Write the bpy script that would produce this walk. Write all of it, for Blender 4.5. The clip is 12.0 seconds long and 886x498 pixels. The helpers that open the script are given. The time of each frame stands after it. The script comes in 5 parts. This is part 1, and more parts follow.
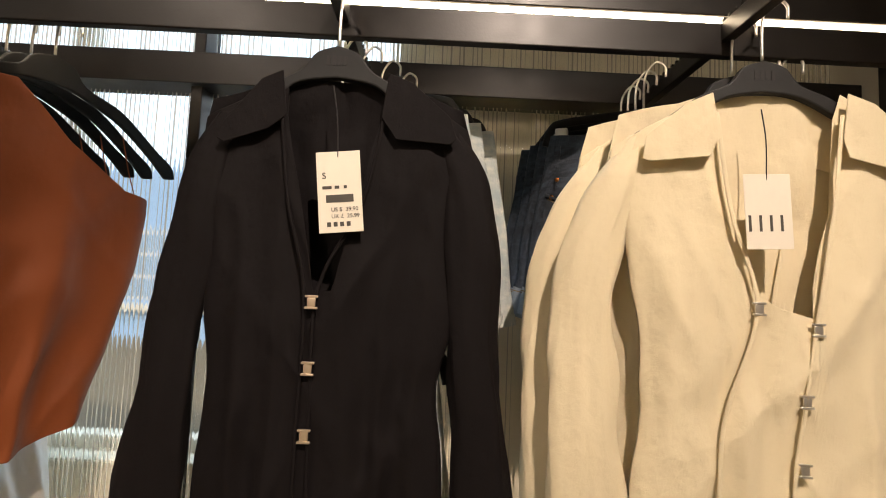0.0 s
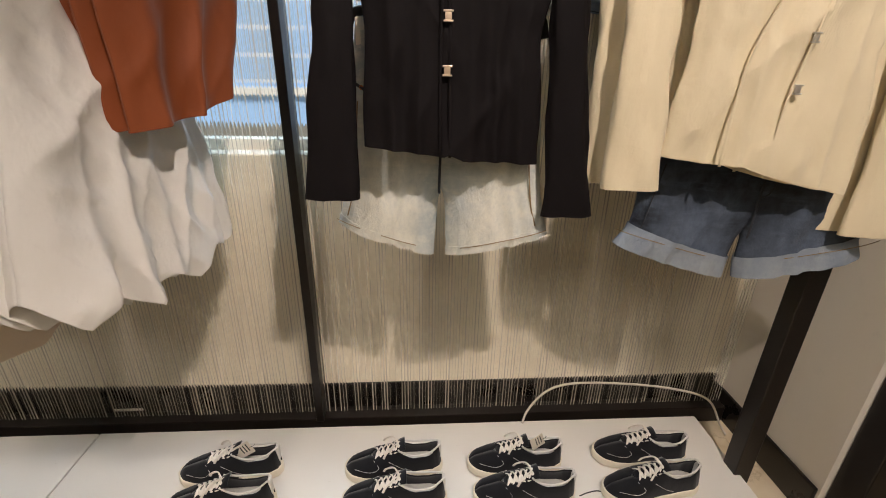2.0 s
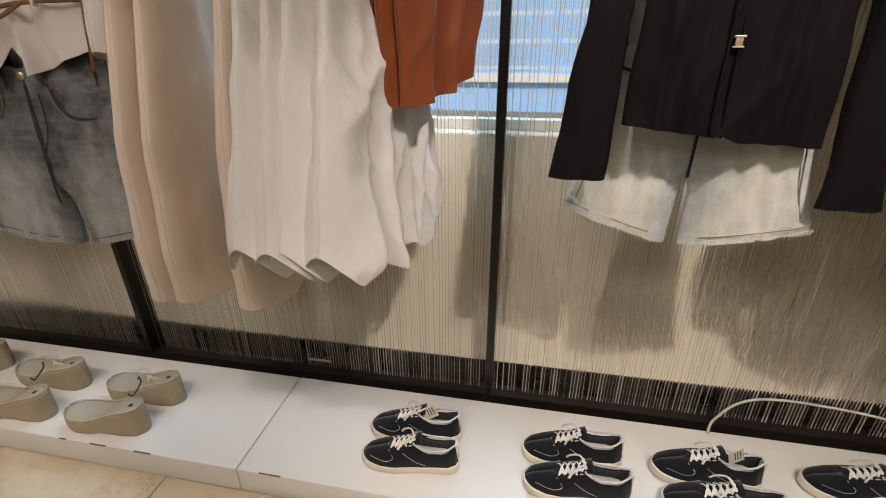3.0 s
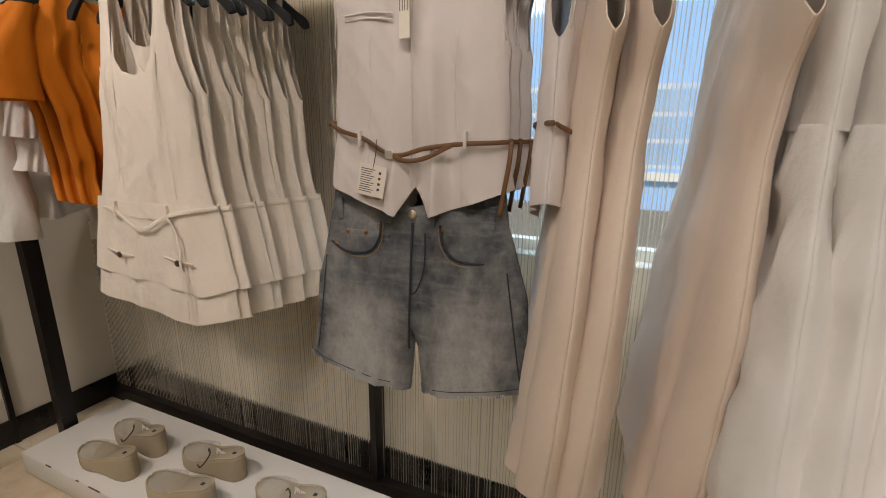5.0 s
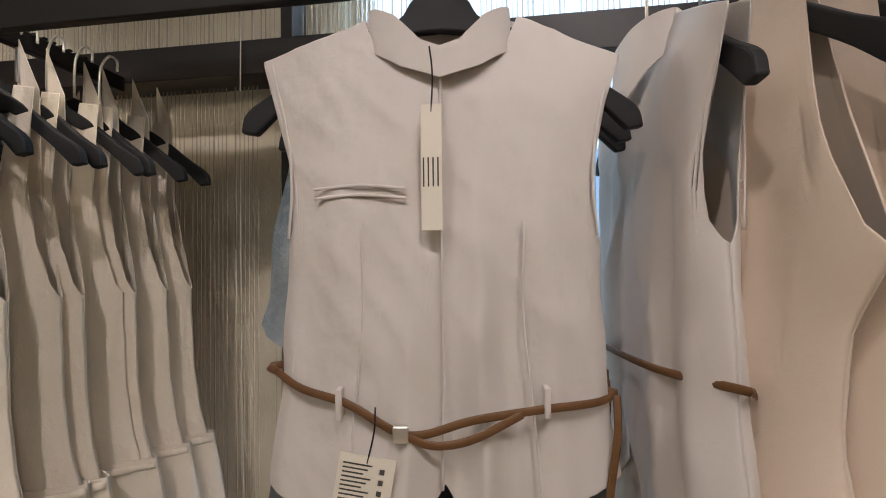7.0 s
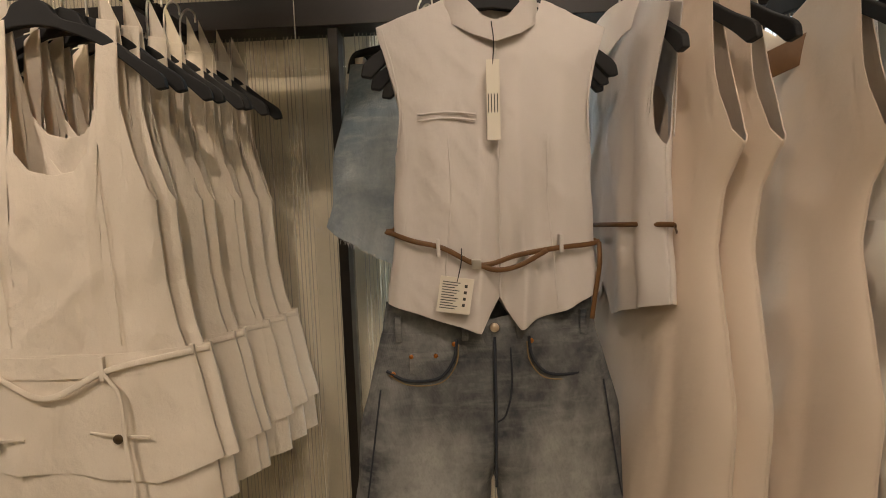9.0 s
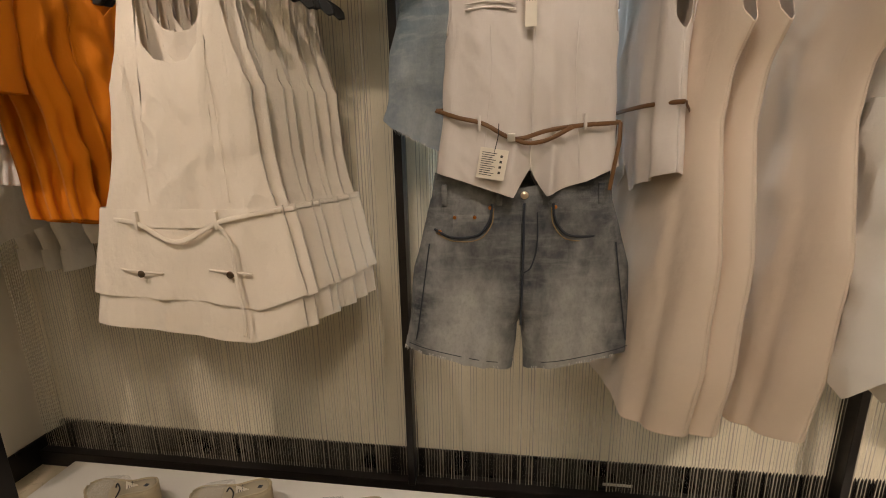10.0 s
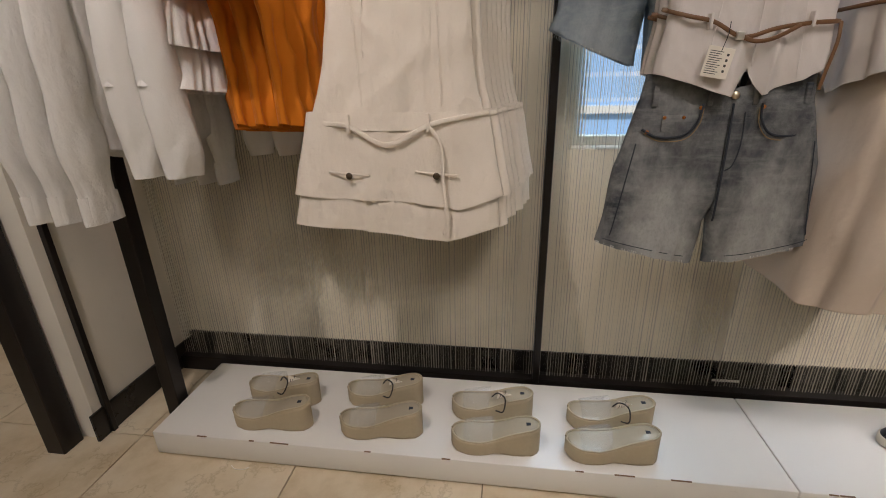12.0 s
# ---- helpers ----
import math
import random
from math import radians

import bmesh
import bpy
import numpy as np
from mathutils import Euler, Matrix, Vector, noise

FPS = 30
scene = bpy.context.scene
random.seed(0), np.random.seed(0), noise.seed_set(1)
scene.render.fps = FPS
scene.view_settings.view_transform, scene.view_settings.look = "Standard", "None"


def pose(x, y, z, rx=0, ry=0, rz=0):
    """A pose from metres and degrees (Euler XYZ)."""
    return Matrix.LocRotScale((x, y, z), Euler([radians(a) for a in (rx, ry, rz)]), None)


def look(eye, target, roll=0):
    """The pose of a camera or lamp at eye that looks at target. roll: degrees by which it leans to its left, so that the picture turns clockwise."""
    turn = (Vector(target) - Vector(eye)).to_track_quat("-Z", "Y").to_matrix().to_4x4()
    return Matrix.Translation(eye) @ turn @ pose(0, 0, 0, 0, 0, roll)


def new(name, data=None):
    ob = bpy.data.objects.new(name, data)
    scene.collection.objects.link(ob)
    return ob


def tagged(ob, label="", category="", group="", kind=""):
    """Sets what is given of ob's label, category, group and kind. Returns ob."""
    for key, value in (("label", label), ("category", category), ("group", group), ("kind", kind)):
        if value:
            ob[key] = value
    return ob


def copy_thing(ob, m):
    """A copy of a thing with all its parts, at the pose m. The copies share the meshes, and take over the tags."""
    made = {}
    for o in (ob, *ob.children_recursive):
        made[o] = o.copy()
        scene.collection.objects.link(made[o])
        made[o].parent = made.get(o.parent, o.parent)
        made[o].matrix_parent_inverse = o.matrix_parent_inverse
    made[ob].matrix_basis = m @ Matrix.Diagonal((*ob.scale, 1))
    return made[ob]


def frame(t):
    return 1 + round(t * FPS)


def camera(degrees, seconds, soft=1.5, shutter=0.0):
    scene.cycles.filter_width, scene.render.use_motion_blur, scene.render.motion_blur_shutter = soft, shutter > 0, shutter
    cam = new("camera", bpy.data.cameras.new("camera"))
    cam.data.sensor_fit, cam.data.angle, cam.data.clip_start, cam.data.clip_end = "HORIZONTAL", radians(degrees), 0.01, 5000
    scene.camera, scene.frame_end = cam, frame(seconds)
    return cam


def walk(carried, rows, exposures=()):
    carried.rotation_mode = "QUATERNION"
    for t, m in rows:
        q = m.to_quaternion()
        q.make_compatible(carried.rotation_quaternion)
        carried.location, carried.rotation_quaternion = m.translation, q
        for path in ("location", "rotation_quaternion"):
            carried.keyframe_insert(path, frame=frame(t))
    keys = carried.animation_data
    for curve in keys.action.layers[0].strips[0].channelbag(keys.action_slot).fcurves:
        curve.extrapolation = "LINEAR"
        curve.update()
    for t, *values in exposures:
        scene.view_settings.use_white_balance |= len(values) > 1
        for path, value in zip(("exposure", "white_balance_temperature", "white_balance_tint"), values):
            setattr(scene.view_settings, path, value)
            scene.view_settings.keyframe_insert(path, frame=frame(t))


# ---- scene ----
cam = camera(89.3, 12.0, soft=1.0)
PATH = [
    (0, (0.45, 0.315, 1.45), (0.484, 2.309, 1.591), 2.4),
    (0.5, (0.465, 0.217, 1.385), (0.504, 2.216, 1.35), 2.7),
    (1, (0.365, 0.172, 1.314), (0.474, 2.154, 1.066), 2.7),
    (1.5, (0.289, 0.122, 1.261), (0.396, 2.065, 0.799), 2.0),
    (2, (0.233, 0.067, 1.265), (0.357, 1.902, 0.478), 1.2),
    (2.5, (0.136, 0.037, 1.234), (0.089, 1.852, 0.396), 0.2),
    (3, (-0.025, 0.048, 1.247), (-0.371, 1.829, 0.405), -0.4),
    (3.5, (-0.156, 0.057, 1.273), (-0.812, 1.752, 0.438), -1.3),
    (3.7, (-0.222, 0.071, 1.281), (-0.984, 1.727, 0.46), -1.5),
    (5.3, (-0.853, 0.117, 1.349), (-1.608, 1.916, 0.909), 0.9),
    (5.5, (-0.922, 0.103, 1.35), (-1.556, 1.953, 0.931), 1.0),
    (6, (-1.01, 0.147, 1.379), (-1.454, 2.075, 1.084), 1.0),
    (6.5, (-1.053, 0.287, 1.439), (-1.4, 2.251, 1.296), -0.1),
    (7, (-1.081, 0.441, 1.482), (-1.358, 2.421, 1.521), -0.7),
    (7.2, (-1.089, 0.468, 1.503), (-1.34, 2.449, 1.603), -0.8),
    (8.8, (-1.209, 0.171, 1.42), (-1.261, 2.167, 1.305), -1.9),
    (9, (-1.216, 0.13, 1.402), (-1.294, 2.12, 1.215), -1.8),
    (9.5, (-1.207, 0.042, 1.358), (-1.406, 2.003, 1.018), -1.6),
    (10, (-1.199, -0.059, 1.3), (-1.473, 1.866, 0.831), -1.2),
    (10.5, (-1.241, -0.139, 1.273), (-1.507, 1.757, 0.695), -1.0),
    (11, (-1.385, -0.231, 1.24), (-1.622, 1.644, 0.586), -0.9),
    (11.5, (-1.545, -0.284, 1.231), (-1.783, 1.573, 0.528), -0.9),
    (12, (-1.672, -0.237, 1.233), (-1.943, 1.613, 0.52), -1.3),
]
walk(cam, [(t, look(eye, target, roll)) for t, eye, target, roll in PATH],
     exposures=[(0.0, 0.05, 7150, 10), (1.2, 0.0, 6850, 10), (2.5, 0.0, 6250, 10), (5.3, 0.1, 6150, 10), (7.2, 0.0, 5950, 10), (8.8, -0.18, 7250, 10), (9.6, -0.05, 7250, 10), (10.5, 0.05, 6350, 10), (11.2, 0.05, 5950, 10), (12.0, 0.0, 5950, 10)])

# ---- world, sun and lamps ----
world = bpy.data.worlds.new("world")
scene.world = world
world.use_nodes = True
wn = world.node_tree
sky = wn.nodes.new("ShaderNodeTexSky")
sky.sky_type, sky.sun_disc = "NISHITA", False
sky.sun_elevation, sky.sun_rotation = radians(48), radians(200)
wn.links.new(sky.outputs[0], wn.nodes["Background"].inputs[0])
wn.nodes["Background"].inputs[1].default_value = 0.15


def lamp(name, kind, m, energy, colour, **values):
    data = bpy.data.lights.new(name, kind)
    data.energy, data.color = energy, colour
    if kind == "SPOT":
        data.spot_size, data.spot_blend, data.shadow_soft_size = radians(values["cone"]), 0.7, values["size"]
    if kind == "SUN":
        data.angle = radians(values["angle"])
    if kind == "AREA":
        data.shape, data.size, data.size_y = "RECTANGLE", values["size"], values["size_y"]
    ob = new(name, data)
    ob.matrix_world = m
    return ob


WARM = (1.0, 0.86, 0.78)
lamp("sun", "SUN", look((3, 0, 13), (0, 16, 0)), 2.3, (1.0, 0.95, 0.88), angle=0.5)
SPOTS = [(-2.5, -0.25, (-2.65, 1.15, 0.8), 88, 70), (-1.5, -0.3, (-1.5, 1.1, 0.95), 43, 66), (-0.6, -0.4, (-0.5, 1.1, 0.95), 60, 66), (0.85, -0.5, (0.5, 1.3, 0.4), 205, 54)]
for sx, sy, aim, watts, cone in SPOTS:
    lamp("ceiling_spot_beam", "SPOT", look((sx, sy, 2.93), aim), watts, WARM, cone=cone, size=0.014)
# soft fill for the room from added lamps, no known source
for px in (-3.4, -0.9, 1.6):
    lamp("room_fill_light", "AREA", look((px, -1.9, 2.97), (px, -1.9, 0)), 6, (1.0, 0.95, 0.90), size=0.9, size_y=0.9)

lamp("window_skylight", "AREA", look((-0.55, 2.5, 3.5), (-0.55, 1.1, 1.2)), 65, (0.62, 0.82, 1.0), size=1.9, size_y=1.2)

# ---- materials ----


def col(h):
    """Linear colour of a hex triple."""
    v = [int(h[i:i + 2], 16) / 255 for i in (0, 2, 4)]
    return tuple(c / 12.92 if c < 0.04045 else ((c + 0.055) / 1.055) ** 2.4 for c in v) + (1,)


def material(name, rough=0.6, metal=0.0):
    m = bpy.data.materials.new(name)
    m.use_nodes = True
    n = m.node_tree
    b = n.nodes["Principled BSDF"]
    b.inputs["Roughness"].default_value, b.inputs["Metallic"].default_value = rough, metal
    return m, n, b


def coords(n, scale=(1, 1, 1)):
    tc, mp = n.nodes.new("ShaderNodeTexCoord"), n.nodes.new("ShaderNodeMapping")
    mp.inputs["Scale"].default_value = scale
    n.links.new(tc.outputs["Object"], mp.inputs["Vector"])
    return mp.outputs["Vector"]


def noise_tex(n, vec, scale, detail=4, rough=0.55):
    t = n.nodes.new("ShaderNodeTexNoise")
    t.inputs["Scale"].default_value, t.inputs["Detail"].default_value, t.inputs["Roughness"].default_value = scale, detail, rough
    n.links.new(vec, t.inputs["Vector"])
    return t.outputs["Fac"]


def ramp(n, fac, stops):
    r = n.nodes.new("ShaderNodeValToRGB")
    n.links.new(fac, r.inputs["Fac"])
    e = r.color_ramp.elements
    e[0].position, e[0].color = stops[0]
    e[1].position, e[1].color = stops[-1]
    for p, c in stops[1:-1]:
        k = e.new(p)
        k.color = c
    return r.outputs["Color"]


def mixed(n, fac, a, b, mode="MIX"):
    x = n.nodes.new("ShaderNodeMix")
    x.data_type, x.blend_type = "RGBA", mode
    for sock, v in ((x.inputs["Factor"], fac), (x.inputs["A"], a), (x.inputs["B"], b)):
        if hasattr(v, "is_output"):
            n.links.new(v, sock)
        else:
            sock.default_value = v
    return x.outputs["Result"]


def bump(n, b, height, strength, dist):
    k = n.nodes.new("ShaderNodeBump")
    k.inputs["Strength"].default_value, k.inputs["Distance"].default_value = strength, dist
    n.links.new(height, k.inputs["Height"])
    n.links.new(k.outputs["Normal"], b.inputs["Normal"])


def tone(c, f):
    return (min(c[0] * f, 1), min(c[1] * f, 1), min(c[2] * f, 1), 1)


def cloth_mat(name, hexa, rough=0.8, weave=900, wrinkle=0.35, sheen=0.15, spread=0.08, crease=14, through=0.0):
    m, n, b = material(name, rough)
    v = coords(n)
    c = col(hexa)
    big = noise_tex(n, v, 5, 3)
    fine = noise_tex(n, coords(n, (weave, weave, weave * 0.8)), 1, 2)
    base = mixed(n, big, tone(c, 1 - spread), tone(c, 1 + spread))
    base = mixed(n, fine, base, tone(c, 1 - spread), "MIX")
    n.links.new(base, b.inputs["Base Color"])
    b.inputs["Sheen Weight"].default_value = sheen
    b.inputs["Specular IOR Level"].default_value = 0.3
    creases = noise_tex(n, coords(n, (crease * 1.2, crease * 1.2, crease * 0.3)), 1, 1.2, 0.4)
    mul = n.nodes.new("ShaderNodeMath")
    mul.operation = "MULTIPLY_ADD"
    mul.inputs[1].default_value = 0.03
    n.links.new(fine, mul.inputs[0])
    n.links.new(creases, mul.inputs[2])
    # sharp fold lines over the soft ones
    warp = noise_tex(n, coords(n, (crease * 0.7, crease * 0.7, crease * 0.45)), 1, 1.5, 0.45)
    fold = n.nodes.new("ShaderNodeMath")
    fold.operation = "SUBTRACT"
    fold.inputs[1].default_value = 0.5
    n.links.new(warp, fold.inputs[0])
    absn = n.nodes.new("ShaderNodeMath")
    absn.operation = "ABSOLUTE"
    n.links.new(fold.outputs[0], absn.inputs[0])
    tot = n.nodes.new("ShaderNodeMath")
    tot.operation = "MULTIPLY_ADD"
    tot.inputs[1].default_value = -0.9
    n.links.new(absn.outputs[0], tot.inputs[0])
    n.links.new(mul.outputs[0], tot.inputs[2])
    crumple = n.nodes.new("ShaderNodeMath")
    crumple.operation = "MULTIPLY_ADD"
    crumple.inputs[1].default_value = 0.22
    n.links.new(noise_tex(n, coords(n, (38, 38, 30)), 1, 3, 0.5), crumple.inputs[0])
    n.links.new(tot.outputs[0], crumple.inputs[2])
    bump(n, b, crumple.outputs[0], wrinkle, 0.03)
    return m


def denim_mat(name, dark, light, fade_z, fade_w, contrast=1.0):
    """Denim with a pale worn patch whose middle lies at the local height fade_z."""
    m, n, b = material(name, 0.85)
    v = coords(n)
    geo = n.nodes.new("ShaderNodeSeparateXYZ")
    n.links.new(v, geo.inputs[0])
    mr = n.nodes.new("ShaderNodeMapRange")
    mr.interpolation_type = "SMOOTHSTEP"
    mr.inputs["From Min"].default_value, mr.inputs["From Max"].default_value = fade_z + fade_w, fade_z - fade_w
    n.links.new(geo.outputs["Z"], mr.inputs["Value"])
    blot = noise_tex(n, coords(n, (14, 14, 10)), 1, 4, 0.6)
    # worn thighs: pale in the middle of each leg, dark by the seams and the yoke
    ax = n.nodes.new("ShaderNodeMath")
    ax.operation = "ABSOLUTE"
    n.links.new(geo.outputs["X"], ax.inputs[0])
    bell = n.nodes.new("ShaderNodeMath")
    bell.operation = "SUBTRACT"
    bell.inputs[1].default_value = 0.12
    n.links.new(ax.outputs[0], bell.inputs[0])
    bell2 = n.nodes.new("ShaderNodeMath")
    bell2.operation = "ABSOLUTE"
    n.links.new(bell.outputs[0], bell2.inputs[0])
    thigh = n.nodes.new("ShaderNodeMapRange")
    thigh.interpolation_type = "SMOOTHSTEP"
    thigh.inputs["From Min"].default_value, thigh.inputs["From Max"].default_value = 0.13, 0.02
    n.links.new(bell2.outputs[0], thigh.inputs["Value"])
    worn = n.nodes.new("ShaderNodeMath")
    worn.operation = "MULTIPLY"
    n.links.new(mr.outputs[0], worn.inputs[0])
    n.links.new(thigh.outputs[0], worn.inputs[1])
    streak = noise_tex(n, coords(n, (10, 40, 55)), 1, 4, 0.6)
    mott = noise_tex(n, coords(n, (130, 130, 90)), 1, 4, 0.7)
    add = n.nodes.new("ShaderNodeMath")
    add.operation = "MULTIPLY_ADD"
    add.inputs[1].default_value = 0.55
    n.links.new(worn.outputs[0], add.inputs[0])
    n.links.new(blot, add.inputs[2])
    patch = ramp(n, add.outputs[0], [(0.32, (0, 0, 0, 1)), (0.98, (1, 1, 1, 1))])
    c = mixed(n, patch, col(dark), col(light))
    c = mixed(n, ramp(n, streak, [(0.48, (0, 0, 0, 1)), (0.72, (0.65 * contrast, 0.65 * contrast, 0.65 * contrast, 1))]), c, col(light))
    c = mixed(n, ramp(n, mott, [(0.45, (0, 0, 0, 1)), (0.75, (0.22, 0.22, 0.22, 1))]), c, tone(col(dark), 0.75))
    n.links.new(c, b.inputs["Base Color"])
    twill = n.nodes.new("ShaderNodeTexWave")
    twill.wave_type, twill.bands_direction = "BANDS", "DIAGONAL"
    twill.inputs["Scale"].default_value, twill.inputs["Distortion"].default_value = 260, 1.0
    n.links.new(v, twill.inputs["Vector"])
    lump = noise_tex(n, coords(n, (22, 22, 16)), 1, 4)
    mul = n.nodes.new("ShaderNodeMath")
    mul.operation = "MULTIPLY_ADD"
    mul.inputs[1].default_value = 0.04
    n.links.new(twill.outputs["Fac"], mul.inputs[0])
    n.links.new(lump, mul.inputs[2])
    bump(n, b, mul.outputs[0], 0.5, 0.022)
    return m


def plain(name, hexa, rough=0.5, metal=0.0, spread=0.12, scale=30, relief=0.05):
    m, n, b = material(name, rough, metal)
    v = coords(n)
    f = noise_tex(n, v, scale, 5)
    c = col(hexa)
    n.links.new(mixed(n, f, tone(c, 1 - spread), tone(c, 1 + spread)), b.inputs["Base Color"])
    rr = n.nodes.new("ShaderNodeMapRange")
    rr.inputs["To Min"].default_value, rr.inputs["To Max"].default_value = max(rough - 0.12, 0.03), min(rough + 0.12, 1)
    n.links.new(noise_tex(n, v, scale * 0.3, 4), rr.inputs["Value"])
    n.links.new(rr.outputs[0], b.inputs["Roughness"])
    if relief:
        bump(n, b, noise_tex(n, v, scale * 4, 3), relief, 0.004)
    return m


M_BLACK = cloth_mat("black_crepe", "130f10", 0.75, 1200, 0.4, 0.0, crease=10)
M_BLACK.node_tree.nodes["Principled BSDF"].inputs["Specular IOR Level"].default_value = 0.15
M_CREAM = cloth_mat("cream_linen", "e3d4b3", 0.85, 1000, 0.55, 0.1, crease=13)
M_BROWN = cloth_mat("rust_stretch_jersey", "84421e", 0.6, 1300, 0.25, 0.08, crease=8)
M_WHITE = cloth_mat("white_poplin", "e8e3db", 0.8, 1200, 0.6, 0.1, crease=9)
M_BEIGE = cloth_mat("beige_crepe", "dccab6", 0.75, 1200, 0.32, 0.15, crease=6)
M_IVORY = cloth_mat("ivory_twill", "e8dccb", 0.85, 600, 0.6, 0.15, crease=13)
M_VEST = cloth_mat("off_white_suiting", "d8cfc7", 0.7, 1300, 0.4, 0.12, crease=8)
M_ORANGE = cloth_mat("orange_jersey", "d27604", 0.8, 1200, 0.4, 0.05, crease=9)
M_LIGHTDENIM = denim_mat("pale_washed_denim", "98a6ae", "dedbcd", 1.05, 0.18)
M_DARKDENIM = denim_mat("dark_blue_denim", "10161f", "5b6779", 0.92, 0.10, 0.6)
M_CUFF = denim_mat("denim_reverse", "7c8796", "a3a9ad", 0.8, 0.2, 0.5)
M_GREYDENIM = denim_mat("grey_washed_denim", "2a2f36", "a8a7a2", 0.96, 0.15, 0.5)
M_BLUEDENIM = denim_mat("sky_blue_denim", "71808b", "a9b0b3", 1.4, 0.2)
M_STITCH = plain("stitch_thread", "2d3138", 0.9)
M_TAN = plain("tan_thread", "8a7453", 0.9)
M_FRAME = plain("black_powder_coated_steel", "1d1815", 0.38, 0.25, 0.2, 60, 0.04)
M_HANGER = plain("matt_black_plastic", "0b0b0c", 0.68, 0, 0.15, 50, 0.03)
M_CHROME = plain("polished_steel", "e4dfd6", 0.3, 0.85, 0.05, 20, 0)
M_GOLD = plain("pale_gold_metal", "f0dcc4", 0.38, 0.9, 0.05, 20, 0)
M_COPPER = plain("copper_rivet", "b06f3c", 0.3, 1.0, 0.1, 60, 0)
M_PAPER = plain("tag_card", "e6ddcc", 0.7, 0, 0.04, 40, 0.02)
M_INK = plain("printed_ink", "4a4640", 0.7, 0, 0.05, 40, 0)
M_LEATHER = plain("brown_leather", "6b4a2a", 0.5, 0, 0.25, 60, 0.1)
M_BLACKRUBBER = plain("black_cord", "171415", 0.7, 0, 0.1, 60, 0)
M_CANVAS = cloth_mat("black_canvas", "121216", 0.9, 1100, 0.15, 0.2)
M_SOLE = plain("cream_rubber", "e2d8c4", 0.6, 0, 0.06, 60, 0.05)
M_GUM = plain("brick_rubber", "b0552c", 0.6, 0, 0.1, 60, 0.05)
M_LACE = plain("white_lace", "e8e1d6", 0.85, 0, 0.08, 200, 0.1)
M_LINING = plain("white_lining", "d6d2cb", 0.85, 0, 0.08, 100, 0.1)
M_FOAM = plain("taupe_moulded_foam", "b0a184", 0.65, 0, 0.06, 90, 0.08)
M_INSOLE = plain("smooth_footbed", "aa9e88", 0.2, 0, 0.05, 60, 0.02)
M_HORN = plain("horn_button", "4a3a26", 0.35, 0, 0.5, 120, 0.02)
M_TILELINE = plain("tile_grout", "8d8069", 0.9, 0, 0.15, 80, 0.1)
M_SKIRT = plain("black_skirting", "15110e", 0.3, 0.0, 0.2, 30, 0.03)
M_CEIL = plain("ceiling_paint", "9b9288", 0.9, 0, 0.05, 8, 0.03)
M_CABLE = plain("clear_cable", "c9c2b4", 0.4, 0, 0.05, 40, 0)
M_SHOP = plain("shop_wall_paint", "cfc4b0", 0.85, 0, 0.05, 4, 0.04)


def wall_paint(name, hexa):
    m, n, b = material(name, 0.8)
    v = coords(n)
    c = col(hexa)
    k = mixed(n, noise_tex(n, v, 2.2, 4), tone(c, 0.93), tone(c, 1.05))
    k = mixed(n, ramp(n, noise_tex(n, v, 13, 6, 0.7), [(0.6, (0, 0, 0, 1)), (0.85, (0.5, 0.5, 0.5, 1))]), k, tone(c, 0.8))
    n.links.new(k, b.inputs["Base Color"])
    bump(n, b, noise_tex(n, v, 260, 3), 0.12, 0.003)
    return m


M_WALL = wall_paint("greige_wall_paint", "d8ccb5")
M_SIDE = wall_paint("off_white_wall_paint", "e4dccd")


def plinth_mat():
    m, n, b = material("white_lacquer_board", 0.42)
    v = coords(n)
    c = col("e4dfd6")
    k = mixed(n, noise_tex(n, v, 3, 4), tone(c, 0.95), tone(c, 1.04))
    scuff = noise_tex(n, coords(n, (18, 60, 60)), 1, 6, 0.7)
    k = mixed(n, ramp(n, scuff, [(0.66, (0, 0, 0, 1)), (0.82, (0.6, 0.6, 0.6, 1))]), k, col("a59b8a"))
    n.links.new(k, b.inputs["Base Color"])
    bump(n, b, noise_tex(n, v, 120, 3), 0.06, 0.002)
    return m


M_PLINTH = plinth_mat()


def marble():
    m, n, b = material("beige_marble_tile", 0.28)
    v = coords(n)
    info = n.nodes.new("ShaderNodeObjectInfo")
    sh = n.nodes.new("ShaderNodeVectorMath")
    sh.operation = "MULTIPLY_ADD"
    sh.inputs[1].default_value = (7, 7, 7)
    n.links.new(info.outputs["Random"], sh.inputs[0])
    n.links.new(v, sh.inputs[2])
    p = sh.outputs[0]
    cloud = noise_tex(n, p, 5, 7, 0.65)
    k = ramp(n, cloud, [(0.3, col("c2ad8b")), (0.5, col("d7c6a8")), (0.75, col("e2d5bd"))])
    vein = noise_tex(n, p, 1.3, 9, 0.62)
    k = mixed(n, ramp(n, vein, [(0.494, (0, 0, 0, 1)), (0.5, (0.35, 0.35, 0.35, 1)), (0.506, (0, 0, 0, 1))]), k, col("8e7650"))
    k = mixed(n, info.outputs["Random"], k, mixed(n, 0.14, k, col("b59c74")))
    n.links.new(k, b.inputs["Base Color"])
    bump(n, b, cloud, 0.05, 0.003)
    return m


M_MARBLE = marble()


def clear(name, rough=0.02, ior=1.45, tint=(1, 1, 1, 1)):
    m, n, b = material(name, rough)
    b.inputs["Transmission Weight"].default_value, b.inputs["IOR"].default_value = 1.0, ior
    b.inputs["Base Color"].default_value = tint
    return m


M_REED = clear("reeded_glass", 0.05, 1.18, (0.97, 0.98, 0.97, 1))


